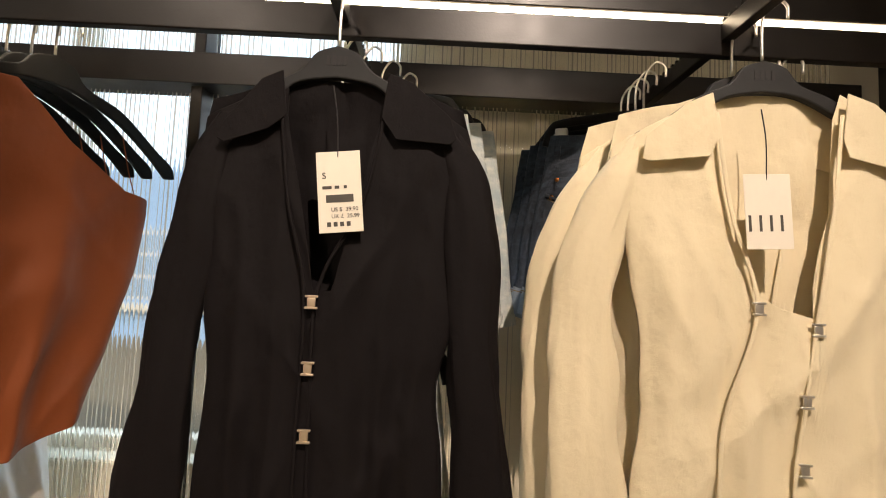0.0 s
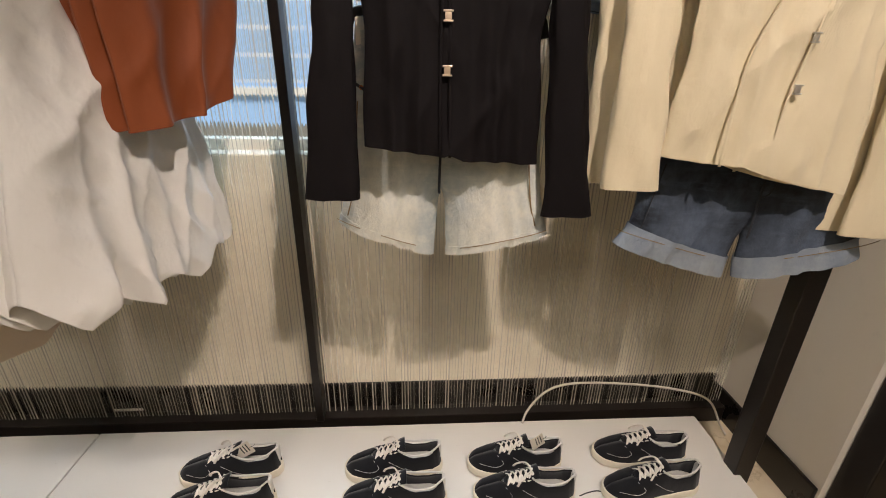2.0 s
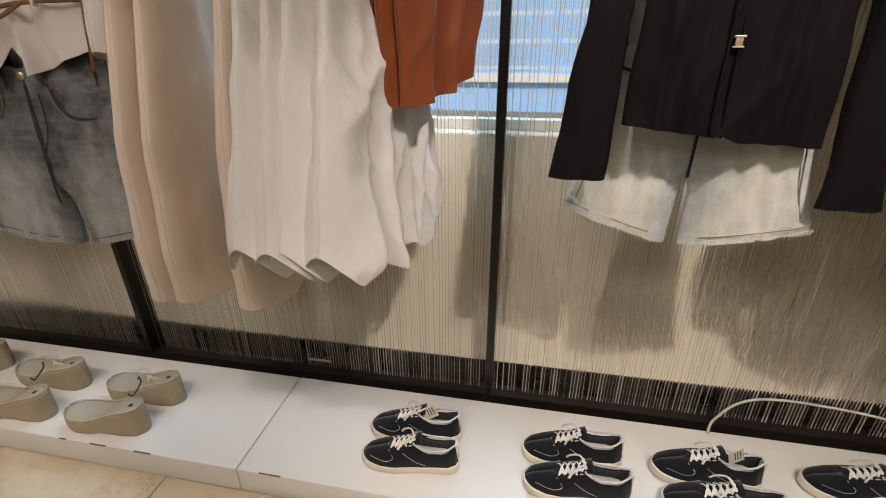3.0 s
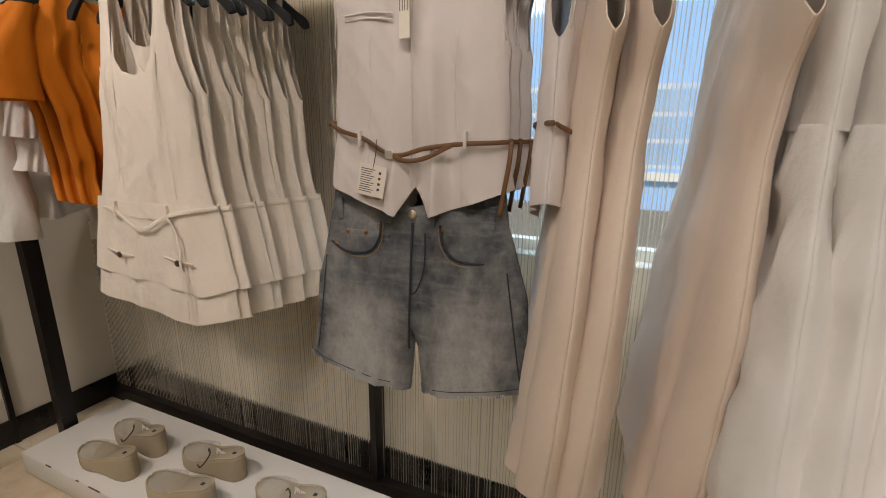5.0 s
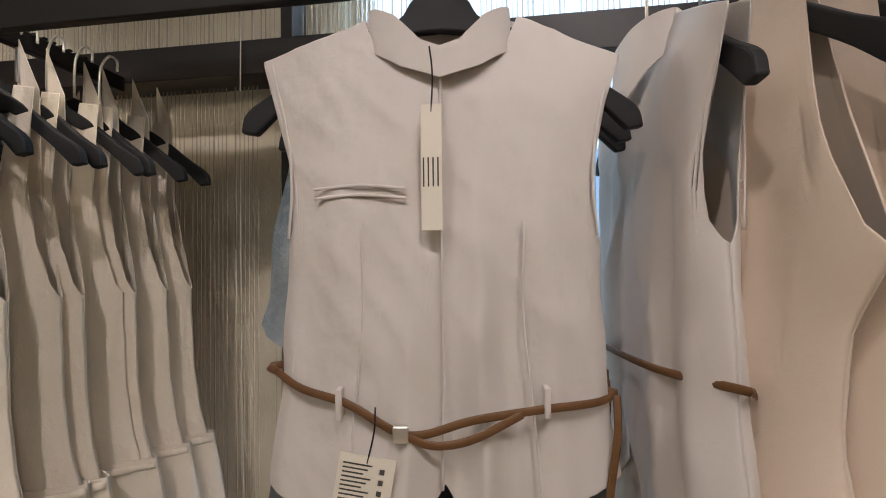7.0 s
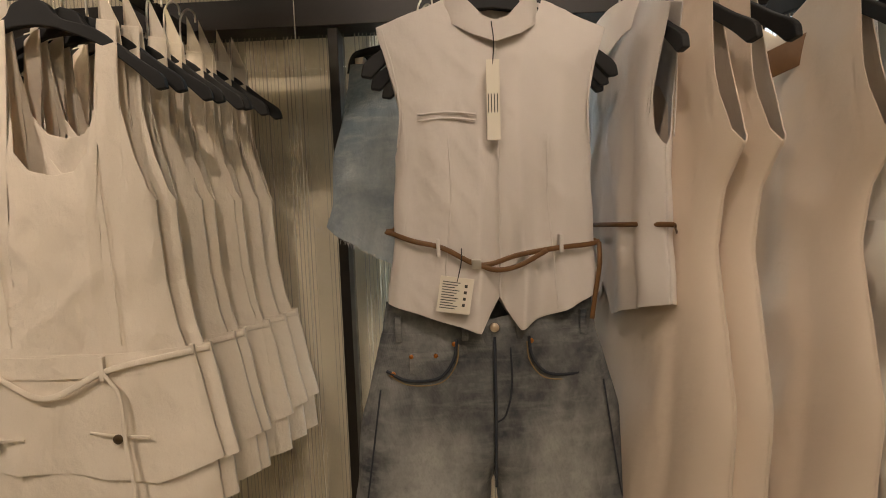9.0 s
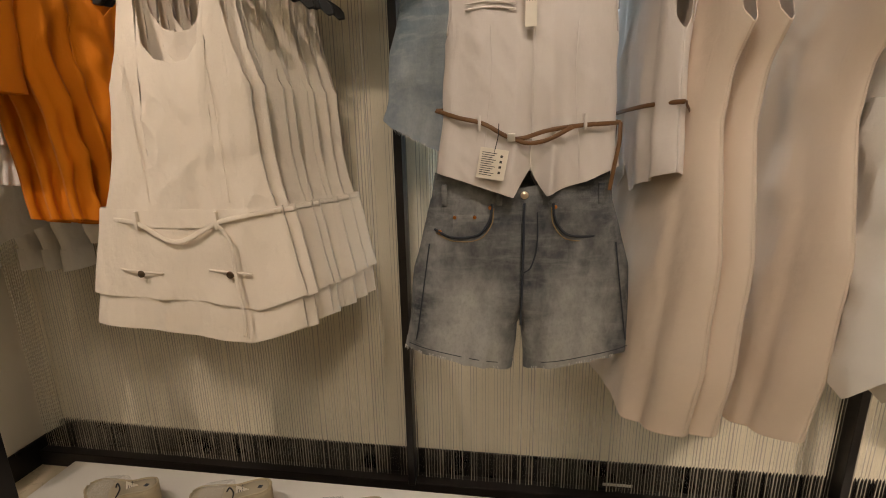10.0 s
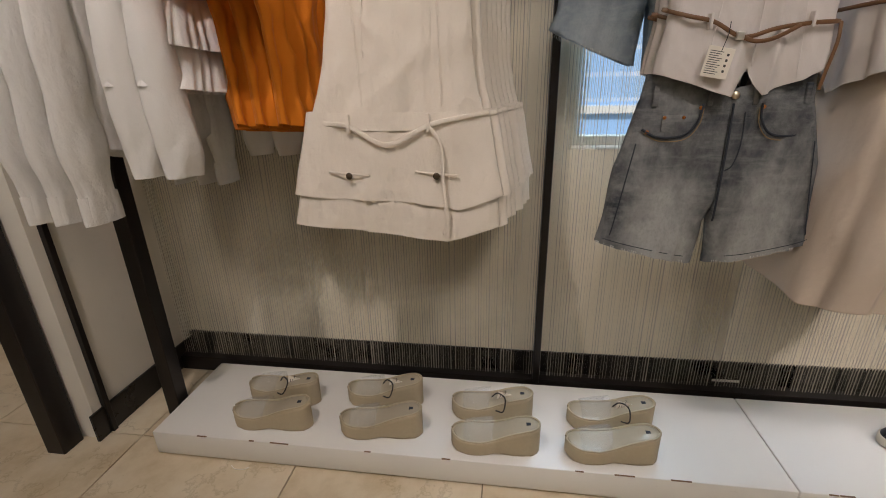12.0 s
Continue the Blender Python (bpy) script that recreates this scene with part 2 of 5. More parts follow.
def thin_plastic(name, amount):
    """A thin clear sheet: mostly see-through, with a milky gloss."""
    m, n, b = material(name, 0.12)
    b.inputs["Base Color"].default_value = (0.75, 0.77, 0.78, 1)
    see, mix = n.nodes.new("ShaderNodeBsdfTransparent"), n.nodes.new("ShaderNodeMixShader")
    mix.inputs[0].default_value = amount
    n.links.new(see.outputs[0], mix.inputs[1])
    n.links.new(b.outputs[0], mix.inputs[2])
    n.links.new(mix.outputs[0], n.nodes["Material Output"].inputs["Surface"])
    return m


M_PVC = thin_plastic("clear_pvc", 0.085)
M_PANE = clear("window_glass", 0.0, 1.01)


def glow(name, colour, strength):
    m, n, b = material(name, 0.5)
    b.inputs["Emission Color"].default_value, b.inputs["Emission Strength"].default_value = colour, strength
    return m


M_LED = glow("warm_led_strip", (1.0, 0.82, 0.60, 1), 18)
# glow of the added fill panels
M_FILLPANEL = glow("fill_panel_glow", (1.0, 0.9, 0.75, 1), 4)

# ---- building helpers ----


def part(name, bm, mat, parent=None, label="", smooth=True, thick=0.0):
    me = bpy.data.meshes.new(name)
    if isinstance(bm, tuple):
        me.from_pydata(bm[0], [], bm[1])
    else:
        bm.to_mesh(me)
        bm.free()
    me.materials.append(mat)
    if smooth:
        me.polygons.foreach_set("use_smooth", [True] * len(me.polygons))
    ob = new(name, me)
    if parent:
        ob.parent = parent
    if thick:
        s = ob.modifiers.new("thickness", "SOLIDIFY")
        s.thickness, s.offset = thick, 0
    return tagged(ob, label)


def thing(name, m, label, category, group="", kind="", flat=1.0):
    ob = new(name)
    ob.empty_display_size = 0.05
    ob.matrix_world = m @ Matrix.Diagonal((1, flat, 1, 1))
    return tagged(ob, label, category, group, kind)


def add_box(bm, x0, x1, y0, y1, z0, z1, bevel=0.0, m=None):
    r = bmesh.ops.create_cube(bm, size=1)
    k = Matrix.LocRotScale(((x0 + x1) / 2, (y0 + y1) / 2, (z0 + z1) / 2), None, (x1 - x0, y1 - y0, z1 - z0))
    bmesh.ops.transform(bm, matrix=(m or Matrix()) @ k, verts=r["verts"])
    if bevel:
        es = list({e for v in r["verts"] for e in v.link_edges})
        bmesh.ops.bevel(bm, geom=es, offset=bevel, segments=2, affect="EDGES", profile=0.5)
    return bm


def box(x0, x1, y0, y1, z0, z1, bevel=0.0, m=None):
    return add_box(bmesh.new(), x0, x1, y0, y1, z0, z1, bevel, m)


def disc(r, h, m, seg=16, r2=None):
    bm = bmesh.new()
    bmesh.ops.create_cone(bm, cap_ends=True, segments=seg, radius1=r, radius2=r if r2 is None else r2, depth=h, matrix=m)
    return bm


def plate(pts, y0, y1):
    """A flat piece with the outline pts in x, z, from the depth y0 to y1."""
    n = len(pts)
    vs = [(x, y0, z) for x, z in pts] + [(x, y1, z) for x, z in pts]
    fs = [tuple(range(n)), tuple(range(2 * n - 1, n - 1, -1))] + [(i + n, (i + 1) % n + n, (i + 1) % n, i) for i in range(n)]
    return vs, fs


def smooth_line(pts, k=6):
    """Catmull-Rom points through pts."""
    p = [Vector(q) for q in pts]
    p = [p[0] * 2 - p[1]] + p + [p[-1] * 2 - p[-2]]
    out = []
    for i in range(1, len(p) - 2):
        a, b, c, d = p[i - 1:i + 3]
        for j in range(k):
            t = j / k
            out.append(0.5 * (2 * b + (c - a) * t + (2 * a - 5 * b + 4 * c - d) * t * t + (3 * b - a - 3 * c + d) * t ** 3))
    return out + [p[-2]]


def rod(pts, r, seg=8, k=6, flat=None, closed_ends=True):
    """A round bar, or one with a flat section (rx, ry), along a smooth line."""
    line = smooth_line(pts, k) if k > 1 else [Vector(q) for q in pts]
    vs, fs = [], []
    up = Vector((0, 1, 0))
    for i, p in enumerate(line):
        d = (line[min(i + 1, len(line) - 1)] - line[max(i - 1, 0)]).normalized()
        a = d.cross(up)
        if a.length < 0.05:
            a = d.cross(Vector((1, 0, 0)))
        a.normalize()
        b = a.cross(d).normalized()
        ra, rb = flat if flat else (r, r)
        for j in range(seg):
            t = 2 * math.pi * j / seg
            vs.append(p + a * ra * math.cos(t) + b * rb * math.sin(t))
    for i in range(len(line) - 1):
        for j in range(seg):
            fs.append((i * seg + j, i * seg + (j + 1) % seg, (i + 1) * seg + (j + 1) % seg, (i + 1) * seg + j))
    if closed_ends:
        fs += [tuple(range(seg - 1, -1, -1)), tuple(range((len(line) - 1) * seg, len(line) * seg))]
    return vs, fs


def loft(rings, wrinkle=0.0, seed=0, seg=20, k=5):
    """A cloth tube through rings (x, y, z, half width, half depth), level with the floor."""
    line = smooth_line([Vector(q[:3]) for q in rings], k)
    size = smooth_line([Vector((q[3], q[4], 0)) for q in rings], k)
    for seq in (line, size):
        seq.insert(1, seq[0].lerp(seq[1], 0.06))
        seq.insert(len(seq) - 1, seq[-1].lerp(seq[-2], 0.06))
    vs, fs = [], []
    for i, (p, s) in enumerate(zip(line, size)):
        for j in range(seg):
            t = 2 * math.pi * j / seg
            c, e = math.cos(t), math.sin(t)
            w = wrinkle * noise.noise(Vector((c * 2 + seed * 3.1, e * 2 + p.z * 3, p.z * 9 + seed)))
            vs.append((p.x + (s.x + w) * c, p.y + (s.y + w) * e, p.z))
    for i in range(len(line) - 1):
        for j in range(seg):
            fs.append((i * seg + j, i * seg + (j + 1) % seg, (i + 1) * seg + (j + 1) % seg, (i + 1) * seg + j))
    return vs, fs


def lerp(table):
    xs, ys = [a for a, _ in table], [b for _, b in table]
    return lambda v: float(np.interp(v, xs, ys))


def shell(front, back, hem, half, depth, mid=None, folds=0.0, waves=5, seed=0, wrinkle=0.004, cols=44, rows=30, fold_z=None, hem_y=0.0, joined=None):
    """A hanging garment body: front and back panels that meet at the sides. front, back: upper edge by u (-1 to 1);
    hem: lower edge by u; half, depth, mid: half width, half depth and middle by height; folds: depth of the folds at the hem;
    joined (side, height): above that height this side meets its neighbour at full depth."""
    breaks = {a for t in (front, back, hem) for a, _ in t}
    us = sorted({round(float(a), 4) for a in np.linspace(-1, 1, cols)} | {round(a, 4) for a in breaks} | {-0.992, 0.992})
    steps = [0.0, 0.0035] + [j / rows for j in range(1, rows)] + [0.9965, 1.0]
    rows = len(steps) - 1
    fh, fd, fm = lerp(half), lerp(depth), lerp(mid or [(0, 0)])
    tf, tb, lo = lerp(front), lerp(back), lerp(hem)
    zs = [a for a, _ in half]
    z0, z1 = fold_z or (min(zs), max(zs))
    vs, fs = [], []
    for side, top in ((-1, tf), (1, tb)):
        base = len(vs)
        for u in us:
            for j in range(rows + 1):
                z = lo(u) + (top(u) - lo(u)) * steps[j]
                fall = max(0.0, min(1.0, (z1 - z) / max(z1 - z0, 1e-6)))
                x = fm(z) + fh(z) * u
                curve = (1 - abs(u) ** 3) ** 0.6
                if joined and u * joined[0] > 0:
                    curve += (1 - curve) * max(0.0, min(1.0, (z - joined[1]) / 0.05))
                y = side * fd(z) * curve
                ridge = (1 - abs(noise.noise(Vector((x * 7 + z * 3 * side, seed * 1.3, z * 4 - x * 2))))) ** 4
                tug = (1 - abs(noise.noise(Vector((x * 15 - z * 7 * side, seed * 2.1 + 5, z * 10 + x * 5))))) ** 5
                y += side * wrinkle * (1.1 * (ridge - 0.4) + 0.45 * (tug - 0.4)) * (1 - u ** 8)
                w = math.sin(waves * u * 3 + seed * 1.7 + side * 0.9 + 0.5 * noise.noise(Vector((u * 3, seed, z * 2)))) * 0.7 + 0.5 * math.sin(waves * 1.7 * u * 3 + seed * 2.9)
                y += folds * fall ** 1.4 * (1.6 * abs(w) ** 1.25 - 0.6) * (1 - abs(u) ** 6)
                y += wrinkle * noise.noise(Vector((x * 14 + seed, side * 3, z * 6))) * (1 - u ** 8)
                x += wrinkle * 0.8 * noise.noise(Vector((seed, u * 2, z * 9)))
                vs.append((x, y + hem_y * fall, z))
        for i in range(len(us) - 1):
            for j in range(rows):
                a = base + i * (rows + 1) + j
                q = (a, a + rows + 1, a + rows + 2, a + 1)
                fs.append(q if side < 0 else q[::-1])
    return vs, fs


def surface_strip(pts, y, w, h=0.002):
    """A narrow raised strip along x, z points at the depth y."""
    return rod([(x, y, z) for x, z in pts], 0.001, 6, 5, flat=(w, h))



# ---- the shop bay ----
XL, XR, YG, YW = -3.145, 1.418, 1.365, 1.43
WX0, WX1, WZ0, WZ1 = -1.45, 0.36, 0.985, 2.62


def structure(name, bm, mat, label, category, smooth=False):
    return tagged(part(name, bm, mat, None, "", smooth), label, category, "", "structure")


structure("floor", box(-6.2, 4.2, -4.2, 1.75, -0.12, -0.012), M_TILELINE, "beige grout bed under the marble tiles", "floor")
wall_bm = bmesh.new()
add_box(wall_bm, XL - 0.3, WX0, YW, YW + 0.14, 0, 3.1)
add_box(wall_bm, WX1, XR + 0.3, YW, YW + 0.14, 0, 3.1)
add_box(wall_bm, WX0, WX1, YW, YW + 0.14, 0, WZ0)
add_box(wall_bm, WX0, WX1, YW, YW + 0.14, WZ1, 3.1)
structure("wall_north", wall_bm, M_WALL, "greige painted wall behind reeded glass, with a street window", "wall")
structure("wall_west", box(XL - 0.16, XL, 0.89, YW, 0, 3.1), M_SIDE, "off-white painted return wall of the display bay", "wall")
structure("wall_east", box(XR, XR + 0.16, 0.93, YW, 0, 3.1), M_SIDE, "off-white painted return wall of the display bay", "wall")
structure("wall_far_west", box(-6.3, -6.2, -4.2, 1.75, 0, 3.1), M_SHOP, "plain painted shop wall", "wall")
structure("wall_far_east", box(4.2, 4.3, -4.2, 1.75, 0, 3.1), M_SHOP, "plain painted shop wall", "wall")
structure("wall_south", box(-6.3, 4.3, -4.3, -4.2, 0, 3.1), M_SHOP, "plain painted shop wall", "wall")
structure("wall_northwest", box(-6.2, XL - 0.31, YW, YW + 0.14, 0, 3.1), M_SHOP, "plain painted shop wall beside the bay", "wall")
structure("wall_northeast", box(XR + 0.31, 4.2, YW, YW + 0.14, 0, 3.1), M_SHOP, "plain painted shop wall beside the bay", "wall")
structure("ceiling", box(-6.3, 4.3, -4.3, 1.75, 3.1, 3.2), M_CEIL, "grey-brown painted shop ceiling", "ceiling")
structure("baseboard", box(XL, XR, YW - 0.012, YW - 0.001, 0, 0.142, 0.002), M_SKIRT, "black skirting behind the reeded glass", "baseboard")
structure("baseboard_west", box(XL + 0.001, XL + 0.014, 0.87, YW - 0.014, 0, 0.115, 0.003), M_SKIRT, "black skirting on the off-white return wall", "baseboard")
structure("baseboard_east", box(XR - 0.014, XR - 0.001, 0.935, YW - 0.014, 0, 0.115, 0.003), M_SKIRT, "black skirting on the off-white return wall", "baseboard")
structure("trim_west_post", box(XL - 0.135, XL - 0.062, 0.80, 0.878, 0, 3.08, 0.004), M_FRAME, "black steel post at the end of the wall", "post")
structure("trim_west_strip", box(XL + 0.002, XL + 0.022, 0.925, 0.945, 0, 3.08, 0.002), M_FRAME, "thin black metal strip between wall panels", "trim")
structure("trim_east_post", box(XR + 0.02, XR + 0.11, 0.845, 0.928, 0, 3.08, 0.004), M_FRAME, "black steel post at the end of the wall", "post")

# the street window in the wall, frosted daylight beyond
window = thing("window_1", Matrix(), "white framed street window behind the reeded glass", "window", "", "structure")
for x in (WX0 + 0.02, (WX0 + WX1) / 2, WX1 - 0.02):
    part("window_frame", box(x - 0.02, x + 0.02, YW + 0.06, YW + 0.11, WZ0, WZ1, 0.004), M_SIDE, window)
for z in (WZ0 + 0.02, WZ1 - 0.02):
    part("window_rail", box(WX0 + 0.04, WX1 - 0.04, YW + 0.062, YW + 0.108, z - 0.02, z + 0.02, 0.004), M_SIDE, window)
part("window_sill", box(WX0, WX1, YW + 0.002, YW + 0.135, WZ0 - 0.002, WZ0 + 0.006), M_SIDE, window)
for a, b in ((WX0 + 0.04, (WX0 + WX1) / 2 - 0.02), ((WX0 + WX1) / 2 + 0.02, WX1 - 0.04)):
    pane = part("pane", box(a, b, YW + 0.082, YW + 0.086, WZ0 + 0.04, WZ1 - 0.04), M_PANE, window, "clear glass", False)
    pane.visible_shadow = False

# reeded glass: half-round ribs on the shop side
PITCH = 0.0105


def reeded(x0, x1, z0, z1):
    n = int((x1 - x0) / PITCH)
    xs, ys = [], []
    for i in range(n):
        for t in (0, 0.17, 0.33, 0.5, 0.67, 0.83):
            xs.append(x0 + (i + t) * (x1 - x0) / n)
            ys.append(YG - 0.0032 * math.sin(math.pi * t) ** 0.8)
    xs.append(x1), ys.append(YG)
    k = len(xs)
    vs = [(x, y, z0) for x, y in zip(xs, ys)] + [(x, y, z1) for x, y in zip(xs, ys)]
    vs += [(x0, YG + 0.004, z0), (x1, YG + 0.004, z0), (x0, YG + 0.004, z1), (x1, YG + 0.004, z1)]
    fs = [(i, i + 1, k + i + 1, k + i) for i in range(k - 1)]
    fs += [(2 * k + 1, 2 * k, 2 * k + 2, 2 * k + 3)]
    return vs, fs


def reed_glints(x0, x1, z0, z1):
    """Narrow pale strips that imitate glints of light, one on each reed, ending unevenly above the channel."""
    rng = random.Random(int(x0 * 100))
    n = int((x1 - x0) / PITCH)
    vs, fs = [], []
    for i in range(n):
        x = x0 + (i + 0.5) * (x1 - x0) / n + rng.uniform(-0.0008, 0.0008)
        if rng.random() < 0.12:
            continue
        w = rng.choice((0.0005, 0.0008, 0.0011, 0.0015, 0.002)) * rng.uniform(0.85, 1.15)
        b = z0 + (rng.uniform(0.0, 0.018) if z0 < 0.1 else 0)
        y = YG - 0.0040
        k = len(vs)
        vs += [(x - w, y, b), (x + w, y, b), (x + w, y, z1), (x - w, y, z1), (x - w, y + 0.0006, b), (x + w, y + 0.0006, b), (x + w, y + 0.0006, z1), (x - w, y + 0.0006, z1)]
        fs += [(k, k + 1, k + 2, k + 3), (k + 5, k + 4, k + 7, k + 6), (k, k + 3, k + 7, k + 4), (k + 1, k + 5, k + 6, k + 2)]
    return vs, fs




def glint_strip():
    """Half-clear pale strip, a painted glint on the reed, that scatters light to both sides."""
    m, n, b = material("glint_strip", 0.35)
    c = mixed(n, noise_tex(n, coords(n, (60, 60, 3)), 1, 3), col("dbd0bb"), col("efe6d5"))
    n.links.new(c, b.inputs["Base Color"])
    back, see = n.nodes.new("ShaderNodeBsdfTranslucent"), n.nodes.new("ShaderNodeBsdfTransparent")
    n.links.new(c, back.inputs["Color"])
    body, clear_mix = n.nodes.new("ShaderNodeMixShader"), n.nodes.new("ShaderNodeMixShader")
    body.inputs[0].default_value, clear_mix.inputs[0].default_value = 0.15, 0.55
    n.links.new(b.outputs[0], body.inputs[1])
    n.links.new(back.outputs[0], body.inputs[2])
    n.links.new(body.outputs[0], clear_mix.inputs[1])
    n.links.new(see.outputs[0], clear_mix.inputs[2])
    n.links.new(clear_mix.outputs[0], n.nodes["Material Output"].inputs["Surface"])
    return m


M_REEDGLINT = glint_strip()
MULL = [-1.53, -0.108]
edges = [XL + 0.005] + MULL + [XR - 0.005]
glazing = thing("reeded_glass_screen", Matrix(), "black steel screen glazed with vertically reeded clear glass", "glass screen", "", "structure")
for a, b in zip(edges[:-1], edges[1:]):
    for z0, z1 in ((0.055, 1.87), (1.938, 2.9)):
        pane = part("reeded_pane", reeded(a + 0.012, b - 0.012, z0, z1), M_REED, glazing, "vertically reeded glass", True)
        pane.visible_shadow = False
        # pale strips in place of the spotlight glints on the ribs
        glints = tagged(part("reed_glints", reed_glints(a + 0.012, b - 0.012, z0, z1), M_REEDGLINT, pane, "pale strips standing for light caught on the reeds", False), kind="stuff")
        glints.visible_shadow = False
for x in MULL:
    part("mullion", box(x - 0.013, x + 0.013, 1.318, 1.385, 0.06, 2.9, 0.002), M_FRAME, glazing, "", False)
part("transom", box(XL + 0.002, XR - 0.002, 1.30, 1.385, 1.868, 1.940, 0.002), M_FRAME, glazing, "", False)
part("bottom_channel", box(XL + 0.016, XR - 0.016, 1.325, 1.385, 0.0, 0.068, 0.003), M_FRAME, glazing, "", False)
part("top_channel", box(XL + 0.002, XR - 0.002, 1.30, 1.385, 2.9, 2.95, 0.002), M_FRAME, glazing, "", False)
for x in (-0.79,):
    part("maker_plate", box(x - 0.05, x + 0.05, YG + 0.006, YG + 0.008, 0.085, 0.095), M_CABLE, glazing, "small pale printed strip")

# low white plinth: two boards
for i, (a, b) in enumerate(((-2.872, -0.812), (-0.808, 1.229))):
    p = thing("display_plinth", pose(0, 0, 0), "low white lacquered display plinth with chipped edges" if i == 0 else "low white lacquered plinth board under black sneakers", "plinth", "plinth boards")
    part("board", box(a, b, 0.845, 1.253, 0.008, 0.1, 0.003), M_PLINTH, p, "white lacquered board")
    # black slab that stands in for the shadow under the board
    part("under_shadow", box(a + 0.03, b - 0.03, 0.88, 1.23, 0.0, 0.0085), M_SKIRT, p, "dark slab standing for the shadow under the board")
    rng = random.Random(i + 4)
    for j in range(9):
        x = rng.uniform(a + 0.05, b - 0.2)
        w = rng.uniform(0.012, 0.07)
        part("edge_chip", box(x, x + w, 0.8438, 0.848, 0.0988, 0.1006), M_LEATHER, p, "worn brown chip on the edge", False)

# hanging rail frame: legs, beam with a light strip, face-out arms
frame_ob = thing("clothes_rail_frame", Matrix(), "black steel clothes rail frame with warm light strip", "clothes rail")
for x in (-2.92, 1.235):
    part("leg", box(x - 0.027, x + 0.027, 1.005, 1.06, 0, 1.89, 0.003), M_FRAME, frame_ob, "", False)
part("fascia", box(-3.10, 1.38, 0.996, 1.012, 1.826, 1.879, 0.002), M_FRAME, frame_ob, "", False)
part("beam", box(-3.10, 1.38, 0.996, 1.085, 1.891, 1.985, 0.003), M_FRAME, frame_ob, "", False)
led = part("light_strip", box(-3.08, 1.36, 0.998, 1.026, 1.8795, 1.8905, 0.001), M_LED, frame_ob, "glowing warm white light strip")
part("hanging_rail", rod([(-3.10, 1.04, 1.868), (1.38, 1.04, 1.868)], 0.011, 10, 1), M_FRAME, frame_ob, "round black rail")
ARMS = [-1.90, -1.15, -0.44, 0.29, 0.90]
for x in ARMS:
    arm = part("face_out_arm", box(x - 0.009, x + 0.009, 0.855, 1.30, 1.848, 1.880, 0.002), M_FRAME, frame_ob, "notched black arm", False)
    for k in range(22):
        y = 0.88 + k * 0.0155
        part("notch", box(x - 0.0095, x + 0.0095, y, y + 0.006, 1.8802, 1.8845), M_FRAME, arm, "", False)
    part("arm_stop", disc(0.009, 0.02, pose(x, 0.852, 1.874, 90)), M_FRAME, arm)

# the white cable behind the glass foot
cable = thing("power_cable", Matrix(), "thin white power cable lying on the bottom channel", "cable")
part("wire", rod([(0.60, 1.24, 0.104), (0.63, 1.285, 0.12), (0.69, 1.30, 0.185), (0.78, 1.305, 0.214), (0.95, 1.305, 0.21), (1.15, 1.30, 0.185), (1.3, 1.30, 0.13), (1.36, 1.28, 0.03), (1.37, 1.25, 0.006)], 0.004, 8, 8), M_CABLE, cable)

wire = thing("hanging_wire", Matrix(), "thin pale nylon wire hanging before the reeded glass", "wire")
part("strand", rod([(-1.615, 1.318, 2.9), (-1.617, 1.292, 1.9), (-1.616, 1.292, 1.2), (-1.61, 1.30, 0.6)], 0.0014, 6, 6), M_CABLE, wire)

# ceiling spotlights that light the bay, and added fill panels
for sx, sy, aim, watts, cone in SPOTS:
    s = thing("ceiling_spotlight", pose(sx, sy, 3.1), "black adjustable ceiling spotlight", "spotlight", "ceiling spotlights")
    d = (Vector(aim) - Vector((sx, sy, 2.93))).to_track_quat("Z", "Y").to_matrix().to_4x4()
    part("stem", disc(0.012, 0.1, pose(0, 0, -0.05)), M_FRAME, s)
    bm = bmesh.new()
    bmesh.ops.create_cone(bm, cap_ends=False, segments=24, radius1=0.045, radius2=0.05, depth=0.1, matrix=Matrix.Translation((0, 0, -0.17)) @ d)
    part("housing", bm, M_FRAME, s, "", True, 0.003)
# unseen panels, added only to go with the fill lamps
for px in (-3.4, -0.9, 1.6):
    s = thing("ceiling_panel", pose(px, -1.9, 3.1), "unseen square glowing panel added on the ceiling as fill light", "ceiling light", "ceiling panels")
    part("trim_ring", box(-0.5, 0.5, -0.5, 0.5, -0.03, 0, 0.004), M_FRAME, s)
    part("diffuser", box(-0.45, 0.45, -0.45, 0.45, -0.034, -0.031), M_FILLPANEL, s)

# the street outside
structure("ground", box(-400, 400, 1.76, 400, -0.5, -0.4), M_TILELINE, "grey street paving outside the window", "ground")
# the blue cast of daylight is put into the facade's base colour
M_FACADE = wall_paint("daylight_blue_facade", "a4c4e6")
backdrop = structure("backdrop", box(-60, 60, 34, 34.2, -0.4, 45), glow("pale_sky_glow", (0.40, 0.67, 1.0, 1), 0.8), "pale blue sky beyond the street", "sky")
house = thing("street_building", pose(0, 12.0, -0.4), "building across the street with white windows, daylight blue put into its colour", "building")
part("facade", box(-14, 14, 0, 6, 0, 4.6), M_FACADE, house, "wall with the blue of the sky's light in its colour", False)
M_DARKPANE = plain("dark_window_glass", "8fa6ba", 0.1, 0, 0.2, 1, 0)
